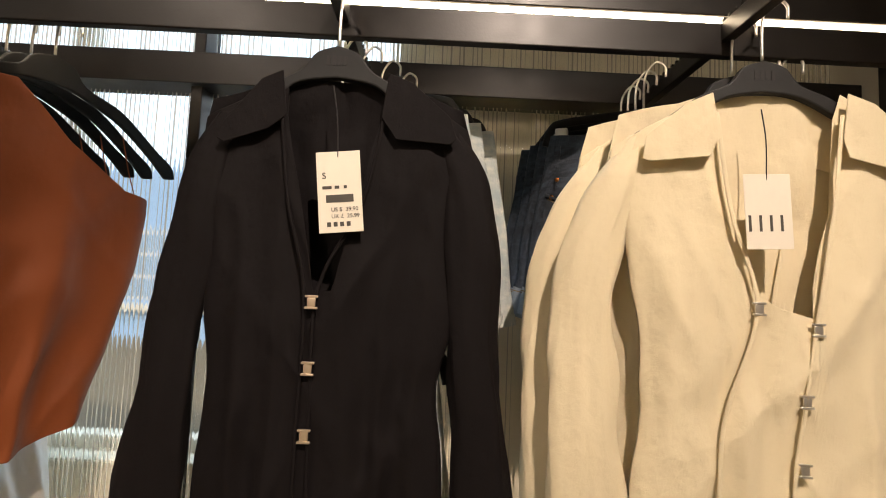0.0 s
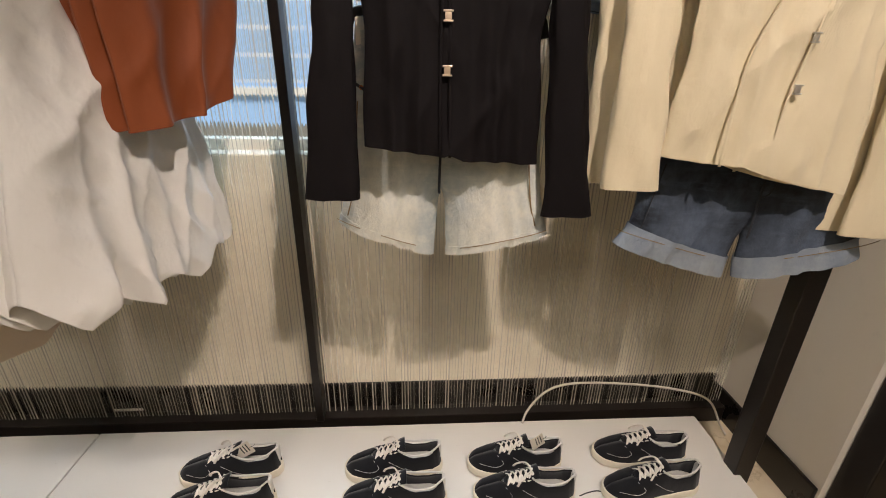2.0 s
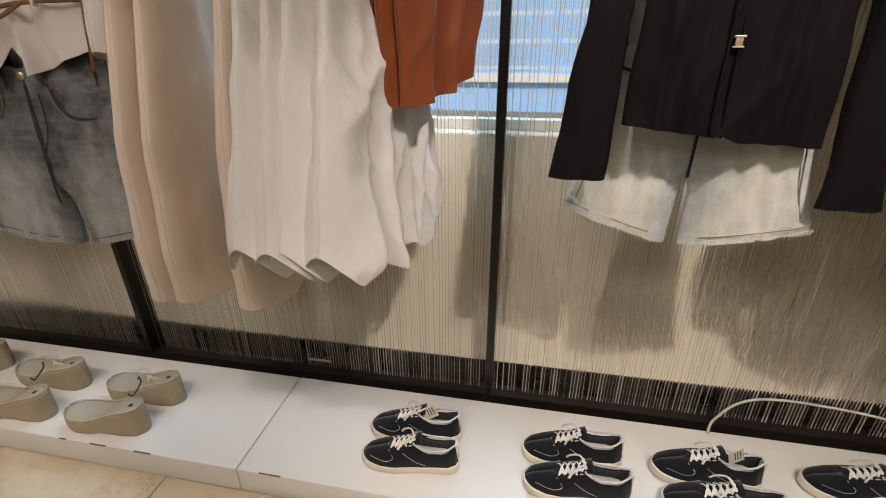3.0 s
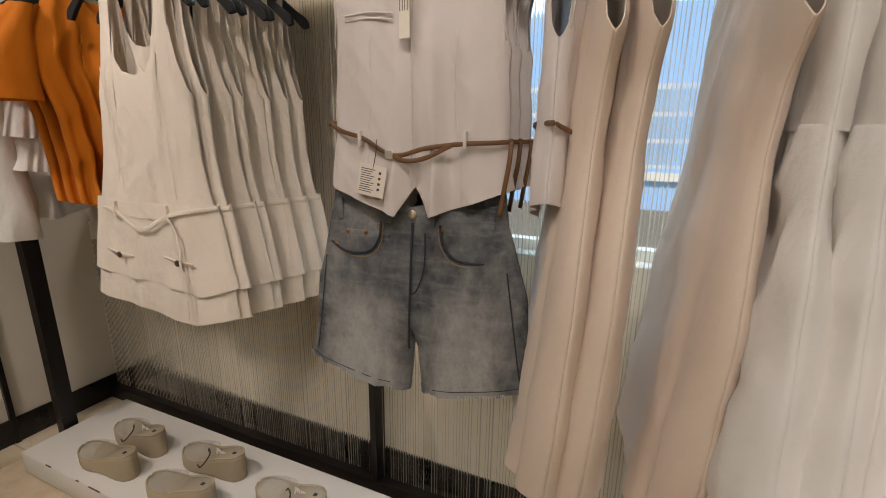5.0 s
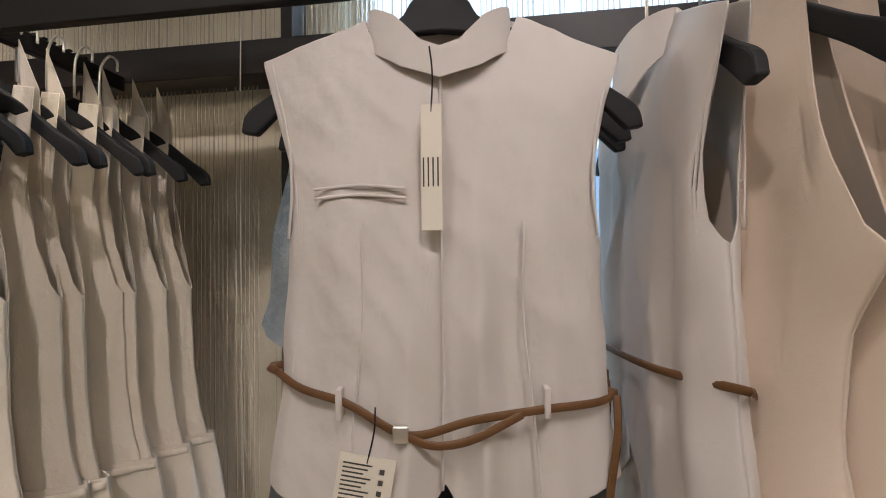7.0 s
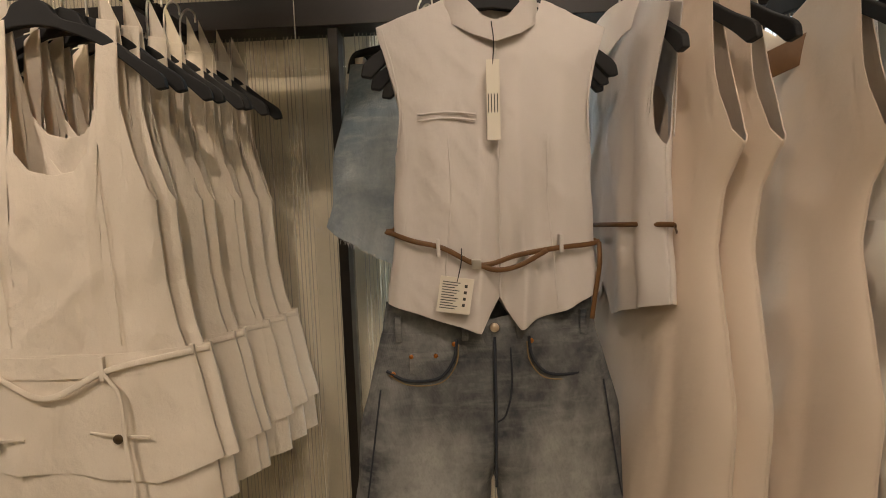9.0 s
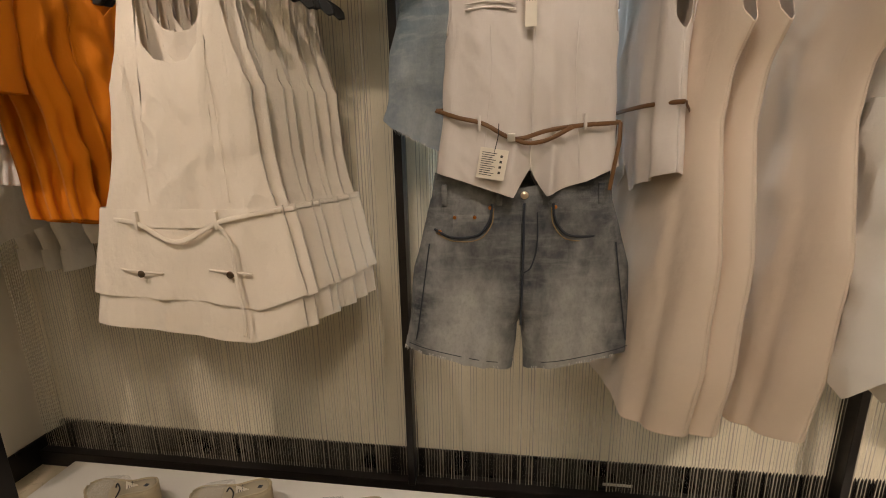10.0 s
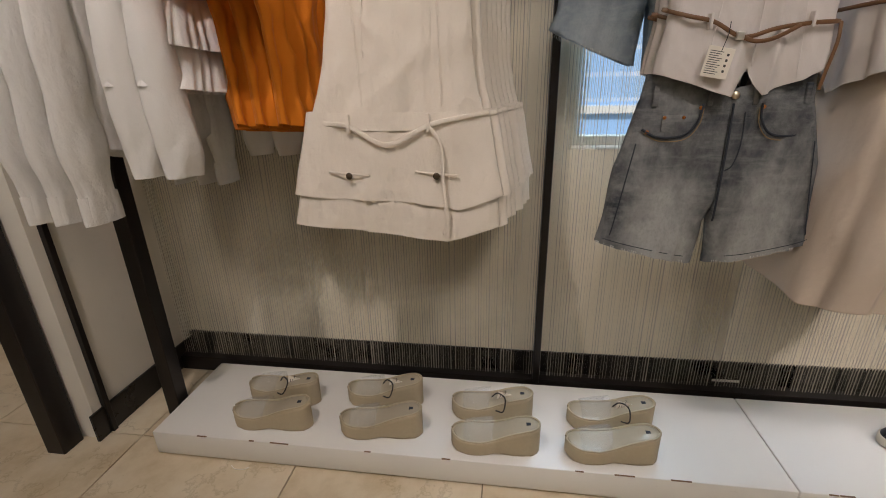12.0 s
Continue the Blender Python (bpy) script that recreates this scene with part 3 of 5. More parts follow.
for ix in range(-5, 6):
    for iz in range(1):
        x, z = ix * 2.3 + 0.4, 1.0 + iz * 3.0
        w = part("window", box(x - 0.6, x + 0.6, -0.06, 0.02, z, z + 1.9, 0.01), M_SIDE, house, "white sash window", False)
        for a in (-0.29, 0.29):
            for c in (0, 1, 2):
                part("pane", box(x + a - 0.25, x + a + 0.25, -0.07, -0.05, z + 0.08 + c * 0.6, z + 0.58 + c * 0.6), M_DARKPANE, w, "", False)
    part("ledge", box(ix * 2.3 - 0.7, ix * 2.3 + 1.6, -0.2, 0.01, 0.72, 0.9), M_SIDE, house, "", False)

# ---- hangers ----


def hanger_outline(drop, span):
    top = [(span, -drop), (span - 0.008, -drop + 0.024), (span * 0.8, -drop * 0.46), (span * 0.5, 0.012 - drop * 0.04), (0.050, 0.030), (0.030, 0.055), (0.0, 0.066)]
    low = [(0.0, 0.018), (0.035, 0.014), (0.06, 0.006), (span * 0.5, -0.006 - drop * 0.12), (span * 0.76, -drop * 0.66), (span - 0.018, -drop - 0.003)]
    t = [(p.x, p.y) for p in smooth_line([(x, z, 0) for x, z in top], 4)]
    b = [(p.x, p.y) for p in smooth_line([(x, z, 0) for x, z in low], 4)]
    right = t + b
    left = [(-x, z) for x, z in reversed(right)]
    return right[:len(t)] + [(-x, z) for x, z in reversed(t[:-1])] + [(-x, z) for x, z in reversed(b)] + b[1:]


def make_hanger(m, reach=0.045, span=0.228, drop=0.095, mark=False):
    h = thing("clothes_hanger", m, "matt black plastic shop hanger with a steel hook", "hanger", "black hangers")
    body = part("hanger_body", plate(hanger_outline(drop, span), -0.006, 0.006), M_HANGER, h, "", False)
    bv = body.modifiers.new("edge", "BEVEL")
    bv.width, bv.segments = 0.0025, 2
    part("hook", rod([(0, 0, 0.068), (0, 0, 0.068 + reach), (0.004, 0, 0.10 + reach), (0.02, 0, 0.118 + reach), (0.036, 0, 0.108 + reach), (0.037, 0, 0.088 + reach)], 0.0022, 8, 6), M_CHROME, h, "polished steel hook")
    if mark:
        for i, x in enumerate((-0.015, -0.007, 0.001, 0.009)):
            part("logo_bar", box(x, x + 0.005, -0.0068, -0.0061, 0.036, 0.050), M_BLACKRUBBER, body, "dark embossed mark", False)
    return h


def make_clip_hanger(m, reach=0.05, half=0.16):
    h = thing("clip_hanger", m, "black plastic clip hanger with steel clips", "hanger", "clip hangers")
    part("bar", rod([(-half - 0.03, 0, -0.045), (-half - 0.02, 0, -0.012), (-half + 0.01, 0, 0.0), (0, 0, 0.004), (half - 0.01, 0, 0.0), (half + 0.02, 0, -0.012), (half + 0.03, 0, -0.045)], 0.006, 10, 6, flat=(0.009, 0.006)), M_HANGER, h)
    for s in (-1, 1):
        c = part("clip", box(s * half - 0.012, s * half + 0.012, -0.009, 0.009, -0.062, -0.012, 0.003), M_CHROME, h, "steel spring clip")
        part("spring", disc(0.006, 0.024, pose(s * half, 0, -0.022, 0, 90)), M_GOLD, c)
    part("hook", rod([(0, 0, 0), (0, 0, reach), (0.004, 0, 0.03 + reach), (0.02, 0, 0.05 + reach), (0.036, 0, 0.04 + reach), (0.037, 0, 0.02 + reach)], 0.0022, 8, 6), M_CHROME, h, "polished steel hook")
    return h


def hang(x, y, turn=0, z=1.722, **kw):
    """A hanger whose hook reaches the arm or the rail."""
    return make_hanger(pose(x, y, z, 0, 0, turn), reach=max(0.01, 1.866 - z - 0.1), **kw)


def make_tag(x, y, z, w, h, lines, label, tilt=0, turn=0, group="swing tags", cord=0.1):
    """A card hung on a cord; lines: bars or words (kind, x, z, width, height)."""
    t = thing("swing_tag", pose(x, y, z, 0, tilt, turn), label, "price tag", group)
    card = part("card", box(-w / 2, w / 2, -0.0006, 0.0006, -h, 0, 0.0004), M_PAPER, t, "", False)
    for a, b, lw, lh in lines:
        part("print_bar", box(a, a + lw, -0.0012, -0.0007, b, b + lh), M_INK, card, "dark print", False)
    part("cord", rod([(0, 0, -0.008), (0.002, -0.001, cord * 0.5), (-0.001, 0, cord)], 0.0009, 6, 5), M_BLACKRUBBER, t, "thin black cord")
    return t, card


def words(text, x, z, size, parent, y=-0.0011):
    c = bpy.data.curves.new("print", "FONT")
    c.body, c.size, c.extrude = text, size, 0.0001
    c.materials.append(M_INK)
    o = new("print", c)
    o.parent = parent
    o.matrix_local = pose(x, y, z, 90)
    return o


# ---- garments ----


def make_shorts(m, mat, top, label, rise=0.27, leg=0.08, waist=0.185, hip=0.215, hemw=0.235, cuff=None, slant=0.04, group="", detail=True, seed=0, depth=0.045):
    """Denim shorts with the waist at the height top."""
    s = thing("denim_shorts", m, label, "shorts", group, flat=0.7)
    cz, hz = top - rise, top - rise - leg
    for side in (-1, 1):
        outer = [(hz, hemw), (cz, hip + 0.012), (cz + rise * 0.45, hip), (top, waist)]
        inner = [(hz, 0.016), (cz - 0.012, 0.006), (cz, 0.0006), (top, 0.0006)]
        zs = sorted({z for z, _ in outer + inner})
        fo, fi = lerp(outer), lerp(inner)
        mid = [(z, side * (fo(z) + fi(z)) / 2) for z in zs]
        half = [(z, (fo(z) - fi(z)) / 2) for z in zs]
        dep = [(hz, depth + 0.005), (cz, depth), (top, depth * 0.6)]
        hem = [(-1, hz + (slant if side < 0 else 0)), (1, hz + (slant if side > 0 else 0))]
        up = [(-1, top - 0.002), (1, top - 0.002)]
        leg_ob = part("trouser_leg", shell(up, up, hem, half, dep, mid, 0.008, 2.2, seed, 0.008, 30, 30, joined=(-side, cz)), mat, s, "", True, 0.002)
        ch = 0.05 if cuff else 0.018
        rim = [(-1, hem[0][1] + ch), (1, hem[1][1] + ch)]
        half2 = [(z, h + (0.004 if cuff else 0.0015)) for z, h in half]
        dep2 = [(z, d + (0.006 if cuff else 0.002)) for z, d in dep]
        hm = [(a, z - 0.003) for a, z in hem]
        part("turn_up" if cuff else "hem_band", shell(rim, rim, hm, half2, dep2, mid, 0.008, 2.2, seed, 0.008, 30, 4), cuff or mat, leg_ob, "rolled turn-up" if cuff else "frayed hem", True, 0.002)
        if not cuff:
            rng = random.Random(seed * 7 + side)
            tv, tf = [], []
            for k in range(70):
                q = rng.uniform(0.05, 0.97)
                x, z = side * (0.016 + (hemw - 0.016) * q), hz + slant * q
                yy = -(depth + 0.004) * (1 - abs(2 * q - 1) ** 3) ** 0.6
                n0, dx, dz = len(tv), rng.uniform(-0.004, 0.004), rng.uniform(0.004, 0.011)
                tv += [(x - 0.0006, yy, z + 0.004), (x + 0.0006, yy, z + 0.004), (x, yy + 0.0008, z + 0.004), (x + dx, yy - rng.uniform(-0.002, 0.003), z - dz)]
                tf += [(n0, n0 + 1, n0 + 3), (n0 + 1, n0 + 2, n0 + 3), (n0 + 2, n0, n0 + 3)]
            tagged(part("fringe", (tv, tf), M_LACE if mat == M_LIGHTDENIM else M_LINING, leg_ob, "frayed threads", False), kind="stuff")
        ins = [(0.12 + 0.8 * k / 7) for k in range(8)]
        hz_in, hz_out = hz, hz + slant
        if detail or cuff:
            part("hem_stitch", rod([(side * (0.02 + (hemw - 0.02) * q), -(depth + 0.005) * (1 - abs(2 * q - 1) ** 3) ** 0.6 - 0.006, hz_in + (hz_out - hz_in) * q + (0.046 if cuff else 0.017)) for q in ins], 0.0010, 6, 4), M_TAN if cuff or mat == M_LIGHTDENIM else M_STITCH, leg_ob, "hem stitching")
        if detail:
            # stitched pocket mouth, side seam and rivets
            px = [(side * 0.066, top - 0.012), (side * 0.072, top - 0.05), (side * 0.1, top - 0.082), (side * (waist - 0.042), top - 0.086), (side * (waist - 0.004), top - 0.068)]
            yy = -depth * 0.62 - 0.006
            line = [(x, yy - 0.006 + 0.016 * max(0, abs(x) / waist - 0.62) / 0.38, z) for x, z in px]
            part("pocket_seam", rod(line, 0.0030, 6, 6), M_STITCH, s, "dark stitched pocket edge")
            part("pocket_topstitch", rod([(x - side * 0.004, y + 0.001, z - 0.009) for x, y, z in line], 0.0012, 6, 6), M_TAN, s, "tan pocket topstitching")
            part("side_seam", rod([(side * (fo(z) - 0.022), -depth * 0.66 - 0.004, z) for z in (top - 0.1, cz, hz + slant + 0.02)], 0.0016, 6, 5), M_TAN if mat == M_LIGHTDENIM else M_STITCH, s, "dark side seam")
            for x, z in ((px[0][0] + side * 0.004, px[0][1] - 0.008), (px[4][0] - side * 0.012, px[4][1] - 0.006)):
                part("rivet", disc(0.0045, 0.004, pose(x, yy - 0.006 + 0.016 * max(0, abs(x) / waist - 0.62) / 0.38, z, 90), 12), M_COPPER, s, "copper rivet")
    wb = [(-1, top + 0.055), (1, top + 0.055)]
    dips = [(-1, top + 0.055), (-0.55, top + 0.044), (0, top + 0.02), (0.55, top + 0.044), (1, top + 0.055)]
    part("waistband", shell(dips, wb, [(-1, top - 0.008), (1, top - 0.008)], [(top - 0.01, waist + 0.002), (top + 0.055, waist - 0.008)], [(top - 0.01, depth * 0.6 + 0.003), (top + 0.055, depth * 0.5)], None, 0, 1, seed, 0.002, 30, 5), mat, s, "stitched waistband", True, 0.003)
    if detail:
        for x in (-waist * 0.86, -0.05, 0.05, waist * 0.86):
            part("belt_loop", box(x - 0.006, x + 0.006, -depth * (0.66 if abs(x) < 0.1 else 0.42) - 0.008, -depth * (0.6 if abs(x) < 0.1 else 0.3), top - 0.016, top + 0.03, 0.002), mat, s, "")
        part("waist_button", disc(0.0085, 0.005, pose(0.004, -depth * 0.6 - 0.008, top + 0.006, 90)), M_GOLD, s, "metal shank button")
        part("fly_seam", rod([(0.004, -depth * 0.62 - 0.006, top - 0.012), (0.003, -depth * 0.85 - 0.006, top - 0.1), (0.0, -depth - 0.008, cz + 0.03), (0.0, -depth - 0.004, cz)], 0.0028, 6, 6), M_STITCH, s, "dark fly seam")
        part("fly_stitch", rod([(0.032, -depth * 0.62 - 0.006, top - 0.012), (0.033, -depth * 0.85 - 0.006, top - 0.1), (0.02, -depth - 0.008, top - 0.15), (0.004, -depth - 0.008, top - 0.165)], 0.0018, 6, 6), M_STITCH, s, "curved fly stitching")
        part("coin_pocket", box(-0.152, -0.100, -depth * 0.62 - 0.0065, -depth * 0.62 - 0.0015, top - 0.074, top - 0.036, 0.001), mat, s, "small coin pocket")
        for x in (-0.148, -0.104):
            part("rivet", disc(0.004, 0.004, pose(x, -depth * 0.62 - 0.008, top - 0.041, 90), 12), M_COPPER, s, "copper rivet")
    return s


def make_shirt(m, mat, label, sleeves, half, front, hem, category="shirt", group="", seed=0, collar=None, clips=(), gap=None, mid=None, depth=0.04, name="shirt", cuffs=0.0):
    s = thing(name, m, label, category, group, flat=0.55)
    zs = [z for z, _ in half]
    top = max(zs)
    back = [(-1, front[0][1]), (-0.96, top - 0.035), (-0.42, top), (0.42, top), (0.96, top - 0.035), (1, front[-1][1])]
    dep = [(min(zs), depth), (1.45, depth), (top - 0.06, depth * 0.7), (top, 0.012)]
    part("body_panel", shell(front, back, hem, half, dep, mid, 0.014, 2.6, seed, 0.013, 80, 56), mat, s, "", True, 0.0015)
    for i, r in enumerate(sleeves):
        sl = part("sleeve", loft(r, 0.013, seed + i * 5, 24, 9), mat, s, "", True, 0.0015)
        if cuffs:
            a, b = r[-1], r[-2]
            x, y, z, w, d = a
            part("cuff", loft([(x, y, z + cuffs, w + 0.003, d + 0.003), (x, y, z + cuffs * 0.5, w + 0.004, d + 0.004), (x, y, z - 0.002, w + 0.004, d + 0.004)], 0.002, seed + i, 22, 3), mat, sl, "buttoned cuff", True, 0.002)
    for pts, y in collar or ():
        c = part("collar", plate(pts, y, y + 0.003), mat, s, "pointed collar", False)
        bv = c.modifiers.new("edge", "BEVEL")
        bv.width, bv.segments = 0.0012, 2
    for x, y, z, k in clips:
        c = part("clasp", box(x - 0.0055, x + 0.0055, y - 0.005, y, z - 0.006, z + 0.006, 0.0015), k, s, "metal hook clasp")
        for e in (-1, 1):
            part("clasp_bar", box(x - 0.0085, x + 0.0085, y - 0.0065, y, z + e * 0.0075 - 0.0015, z + e * 0.0075 + 0.0015, 0.0008), k, c)
    for pts, r in gap or ():
        part("front_edge", rod(pts, r, 8, 6), mat, s, "turned front edge")
    return s


# black shirt on its hanger
hang(0.300, 0.94, 0, 1.712, mark=True, span=0.17)
bs = make_shirt(pose(0.305, 0.94, 0), M_BLACK, "black long-sleeved crepe shirt with gold hook clasps on a hanger",
    [[(-0.145, 0.0, 1.672, 0.018, 0.018), (-0.178, 0.0, 1.59, 0.030, 0.03), (-0.197, 0.0, 1.45, 0.034, 0.028), (-0.212, 0.0, 1.30, 0.034, 0.026), (-0.235, 0.0, 1.00, 0.052, 0.024)],
     [(0.145, 0.0, 1.672, 0.018, 0.018), (0.182, 0.0, 1.59, 0.031, 0.03), (0.198, 0.0, 1.45, 0.036, 0.028), (0.207, 0.0, 1.30, 0.034, 0.026), (0.242, -0.005, 0.965, 0.048, 0.024)]],
    [(1.07, 0.168), (1.2, 0.164), (1.31, 0.157), (1.44, 0.168), (1.58, 0.182), (1.66, 0.188), (1.73, 0.178)],
    [(-1, 1.64), (-0.96, 1.665), (-0.42, 1.715), (-0.40, 1.70), (-0.10, 1.43), (0.0, 1.43), (0.06, 1.43), (0.38, 1.70), (0.42, 1.715), (0.96, 1.665), (1, 1.64)],
    [(-1, 1.105), (-0.1, 1.09), (-0.05, 1.095), (0.1, 1.083), (1, 1.073)], group="", seed=2,
    collar=[([(-0.072, 1.728), (-0.10, 1.715), (-0.148, 1.652), (-0.156, 1.630), (-0.146, 1.624), (-0.088, 1.645), (-0.064, 1.665)], -0.052),
            ([(0.072, 1.730), (0.105, 1.718), (0.158, 1.672), (0.168, 1.642), (0.158, 1.634), (0.085, 1.638), (0.064, 1.668)], -0.052)],
    clips=[(-0.014, -0.056, 1.415, M_GOLD), (-0.014, -0.054, 1.329, M_GOLD), (-0.014, -0.052, 1.243, M_GOLD)],
    gap=[([(-0.075, -0.045, 1.70), (-0.055, -0.05, 1.55), (-0.026, -0.05, 1.43), (-0.026, -0.049, 1.25), (-0.024, -0.05, 1.095)], 0.0025),
         ([(0.072, -0.045, 1.70), (0.045, -0.05, 1.55), (-0.008, -0.05, 1.43), (-0.009, -0.049, 1.25), (-0.006, -0.05, 1.09)], 0.0025)])
tag, card = make_tag(0.315, 0.902, 1.615, 0.058, 0.108, [(-0.022, -0.050, 0.012, 0.004), (-0.006, -0.050, 0.006, 0.004), (0.006, -0.050, 0.004, 0.004), (-0.018, -0.068, 0.036, 0.010)] + [(-0.018 + k * 0.0085, -0.1, 0.005, 0.006) for k in range(4)], "cream price tag with black print on the black shirt", -6, 0, "swing tags", 0.09)
words("S", -0.022, -0.036, 0.012, card)
words("US $  39.90", -0.012, -0.080, 0.0075, card)
words("UK £  25.99", -0.012, -0.089, 0.0075, card)

black_label = thing("neck_label", pose(0.292, 0.962, 1.705), "grey woven neck label in the black shirt", "label", "neck labels")
part("ribbon", box(-0.038, 0.038, -0.001, 0.001, -0.007, 0.007), M_PAPER, black_label, "", False)

# shorts under and behind the black shirt
make_clip_hanger(pose(0.29, 1.015, 1.345, 0, 0, -10), reach=0.44)
make_shorts(pose(0.29, 1.015, 0, 0, 0, -10), M_LIGHTDENIM, 1.28, "pale washed denim shorts with frayed hems under the black shirt", rise=0.28, leg=0.15, waist=0.178, hip=0.2, hemw=0.25, slant=0.065, seed=3, depth=0.04)
for k, y in enumerate((1.12, 1.17, 1.22)):
    make_clip_hanger(pose(0.30 + 0.03 * k, y, 1.775, 0, 0, -6), reach=0.05, half=0.15)
    make_shorts(pose(0.33 + 0.03 * k, y, 0, 0, 0, -6 - 3 * k), M_LIGHTDENIM, 1.695, "pale denim shorts clipped to a hanger behind the shirt", rise=0.26, leg=0.10, waist=0.175, hip=0.20, hemw=0.225, group="pale denim shorts", detail=False, seed=7 + k)

# cream jackets
hang(0.915, 0.94, -4, 1.722, mark=True, span=0.19, drop=0.07)
CREAM_SL = [[(-0.18, 0.0, 1.672, 0.018, 0.018), (-0.226, 0.0, 1.58, 0.036, 0.032), (-0.262, -0.005, 1.46, 0.042, 0.034), (-0.262, -0.01, 1.28, 0.046, 0.032), (-0.245, -0.015, 1.02, 0.058, 0.034)],
            [(0.18, 0.0, 1.672, 0.018, 0.018), (0.21, 0.0, 1.58, 0.036, 0.032), (0.228, 0.0, 1.46, 0.042, 0.034), (0.26, 0.0, 1.28, 0.048, 0.034), (0.31, 0.0, 0.925, 0.075, 0.034)]]
CREAM_HALF = [(1.01, 0.205), (1.15, 0.196), (1.29, 0.178), (1.42, 0.188), (1.56, 0.215), (1.65, 0.232), (1.74, 0.21)]
CREAM_FRONT = [(-1, 1.62), (-0.96, 1.655), (-0.42, 1.735), (-0.38, 1.70), (-0.2, 1.45), (0.0, 1.43), (0.22, 1.42), (0.36, 1.70), (0.42, 1.735), (0.96, 1.655), (1, 1.62)]
CREAM_HEM = [(-1, 1.09), (-0.45, 1.075), (-0.15, 1.072), (0.0, 1.06), (0.5, 1.035), (1, 1.015)]
cream = make_shirt(pose(0.925, 0.94, 0, 0, 0, -4), M_CREAM, "cream linen jacket with metal clasps hanging half open",
    CREAM_SL, CREAM_HALF, CREAM_FRONT, CREAM_HEM, "jacket", "cream jackets", 11,
    collar=[([(-0.095, 1.728), (-0.13, 1.712), (-0.186, 1.665), (-0.19, 1.632), (-0.18, 1.628), (-0.10, 1.637), (-0.085, 1.665)], -0.056),
            ([(0.085, 1.73), (0.12, 1.716), (0.175, 1.665), (0.17, 1.63), (0.155, 1.622), (0.085, 1.64), (0.078, 1.665)], -0.056)],
    clips=[(-0.035, -0.052, 1.43, M_CHROME), (0.042, -0.05, 1.405, M_CHROME), (0.026, -0.05, 1.31, M_CHROME), (0.022, -0.05, 1.222, M_CHROME)],
    gap=[([(-0.088, -0.048, 1.70), (-0.07, -0.052, 1.56), (-0.036, -0.052, 1.43), (-0.075, -0.052, 1.30), (-0.085, -0.05, 1.22), (-0.085, -0.05, 1.075)], 0.003),
         ([(0.08, -0.048, 1.70), (0.065, -0.052, 1.56), (0.042, -0.052, 1.42), (0.024, -0.052, 1.30), (0.01, -0.05, 1.2), (0.008, -0.05, 1.055)], 0.003)], name="jacket")
for k in (1,):
    hang(0.90 + 0.004 * k, 0.94 + 0.05 * k, -4, 1.722, span=0.19, drop=0.07)
    copy_thing(cream, pose(0.905 - 0.006 * k, 0.94 + 0.05 * k, 0, 0, 0, -4 - 2 * k))
make_tag(0.893, 0.905, 1.612, 0.064, 0.102, [(-0.028 + 0.0145 * k, -0.078, 0.0035, 0.022) for k in range(4)], "cream card swing tag hanging in the jacket opening", -3, 0, "swing tags", 0.09)
part_label = thing("neck_label", pose(0.905, 0.975, 1.712), "black woven neck label in the cream jacket", "label", "neck labels")
part("ribbon", box(-0.04, 0.04, -0.001, 0.001, -0.007, 0.007), M_BLACKRUBBER, part_label, "", False)
part("woven_mark", box(-0.034, -0.012, -0.0016, -0.0011, -0.003, 0.003), M_PAPER, part_label, "", False)
make_clip_hanger(pose(0.99, 1.005, 1.225, 0, 0, -6), reach=0.56)
make_shorts(pose(0.99, 1.005, 0, 0, 0, -8), M_DARKDENIM, 1.16, "dark blue denim shorts with rolled turn-ups under the cream jacket", rise=0.26, leg=0.11, waist=0.19, hip=0.245, hemw=0.315, cuff=M_CUFF, slant=0.075, seed=5)
for k in range(4):
    make_clip_hanger(pose(0.83, 1.13 + 0.035 * k, 1.775, 0, 0, -24), reach=0.05, half=0.15)
    make_shorts(pose(0.825 - 0.012 * k, 1.13 + 0.035 * k, 0, 0, 0, -24), M_DARKDENIM, 1.695, "dark blue denim shorts clipped to a hanger", rise=0.26, leg=0.08, waist=0.175, hip=0.2, hemw=0.23, cuff=M_CUFF, group="dark denim shorts", detail=k == 0, seed=20 + k)


def lineup(builder, first, places, name_hang=True, z=1.722):
    """Builds the thing once, then copies it to the other places (x, y, turn)."""
    ob = builder(pose(first[0], first[1], 0, 0, 0, first[2]))
    hg = hang(first[0], first[1], first[2], z)
    for x, y, turn in places:
        copy_thing(ob, pose(x, y, 0, 0, 0, turn))
        copy_thing(hg, pose(x, y, z, 0, 0, turn))
    return ob


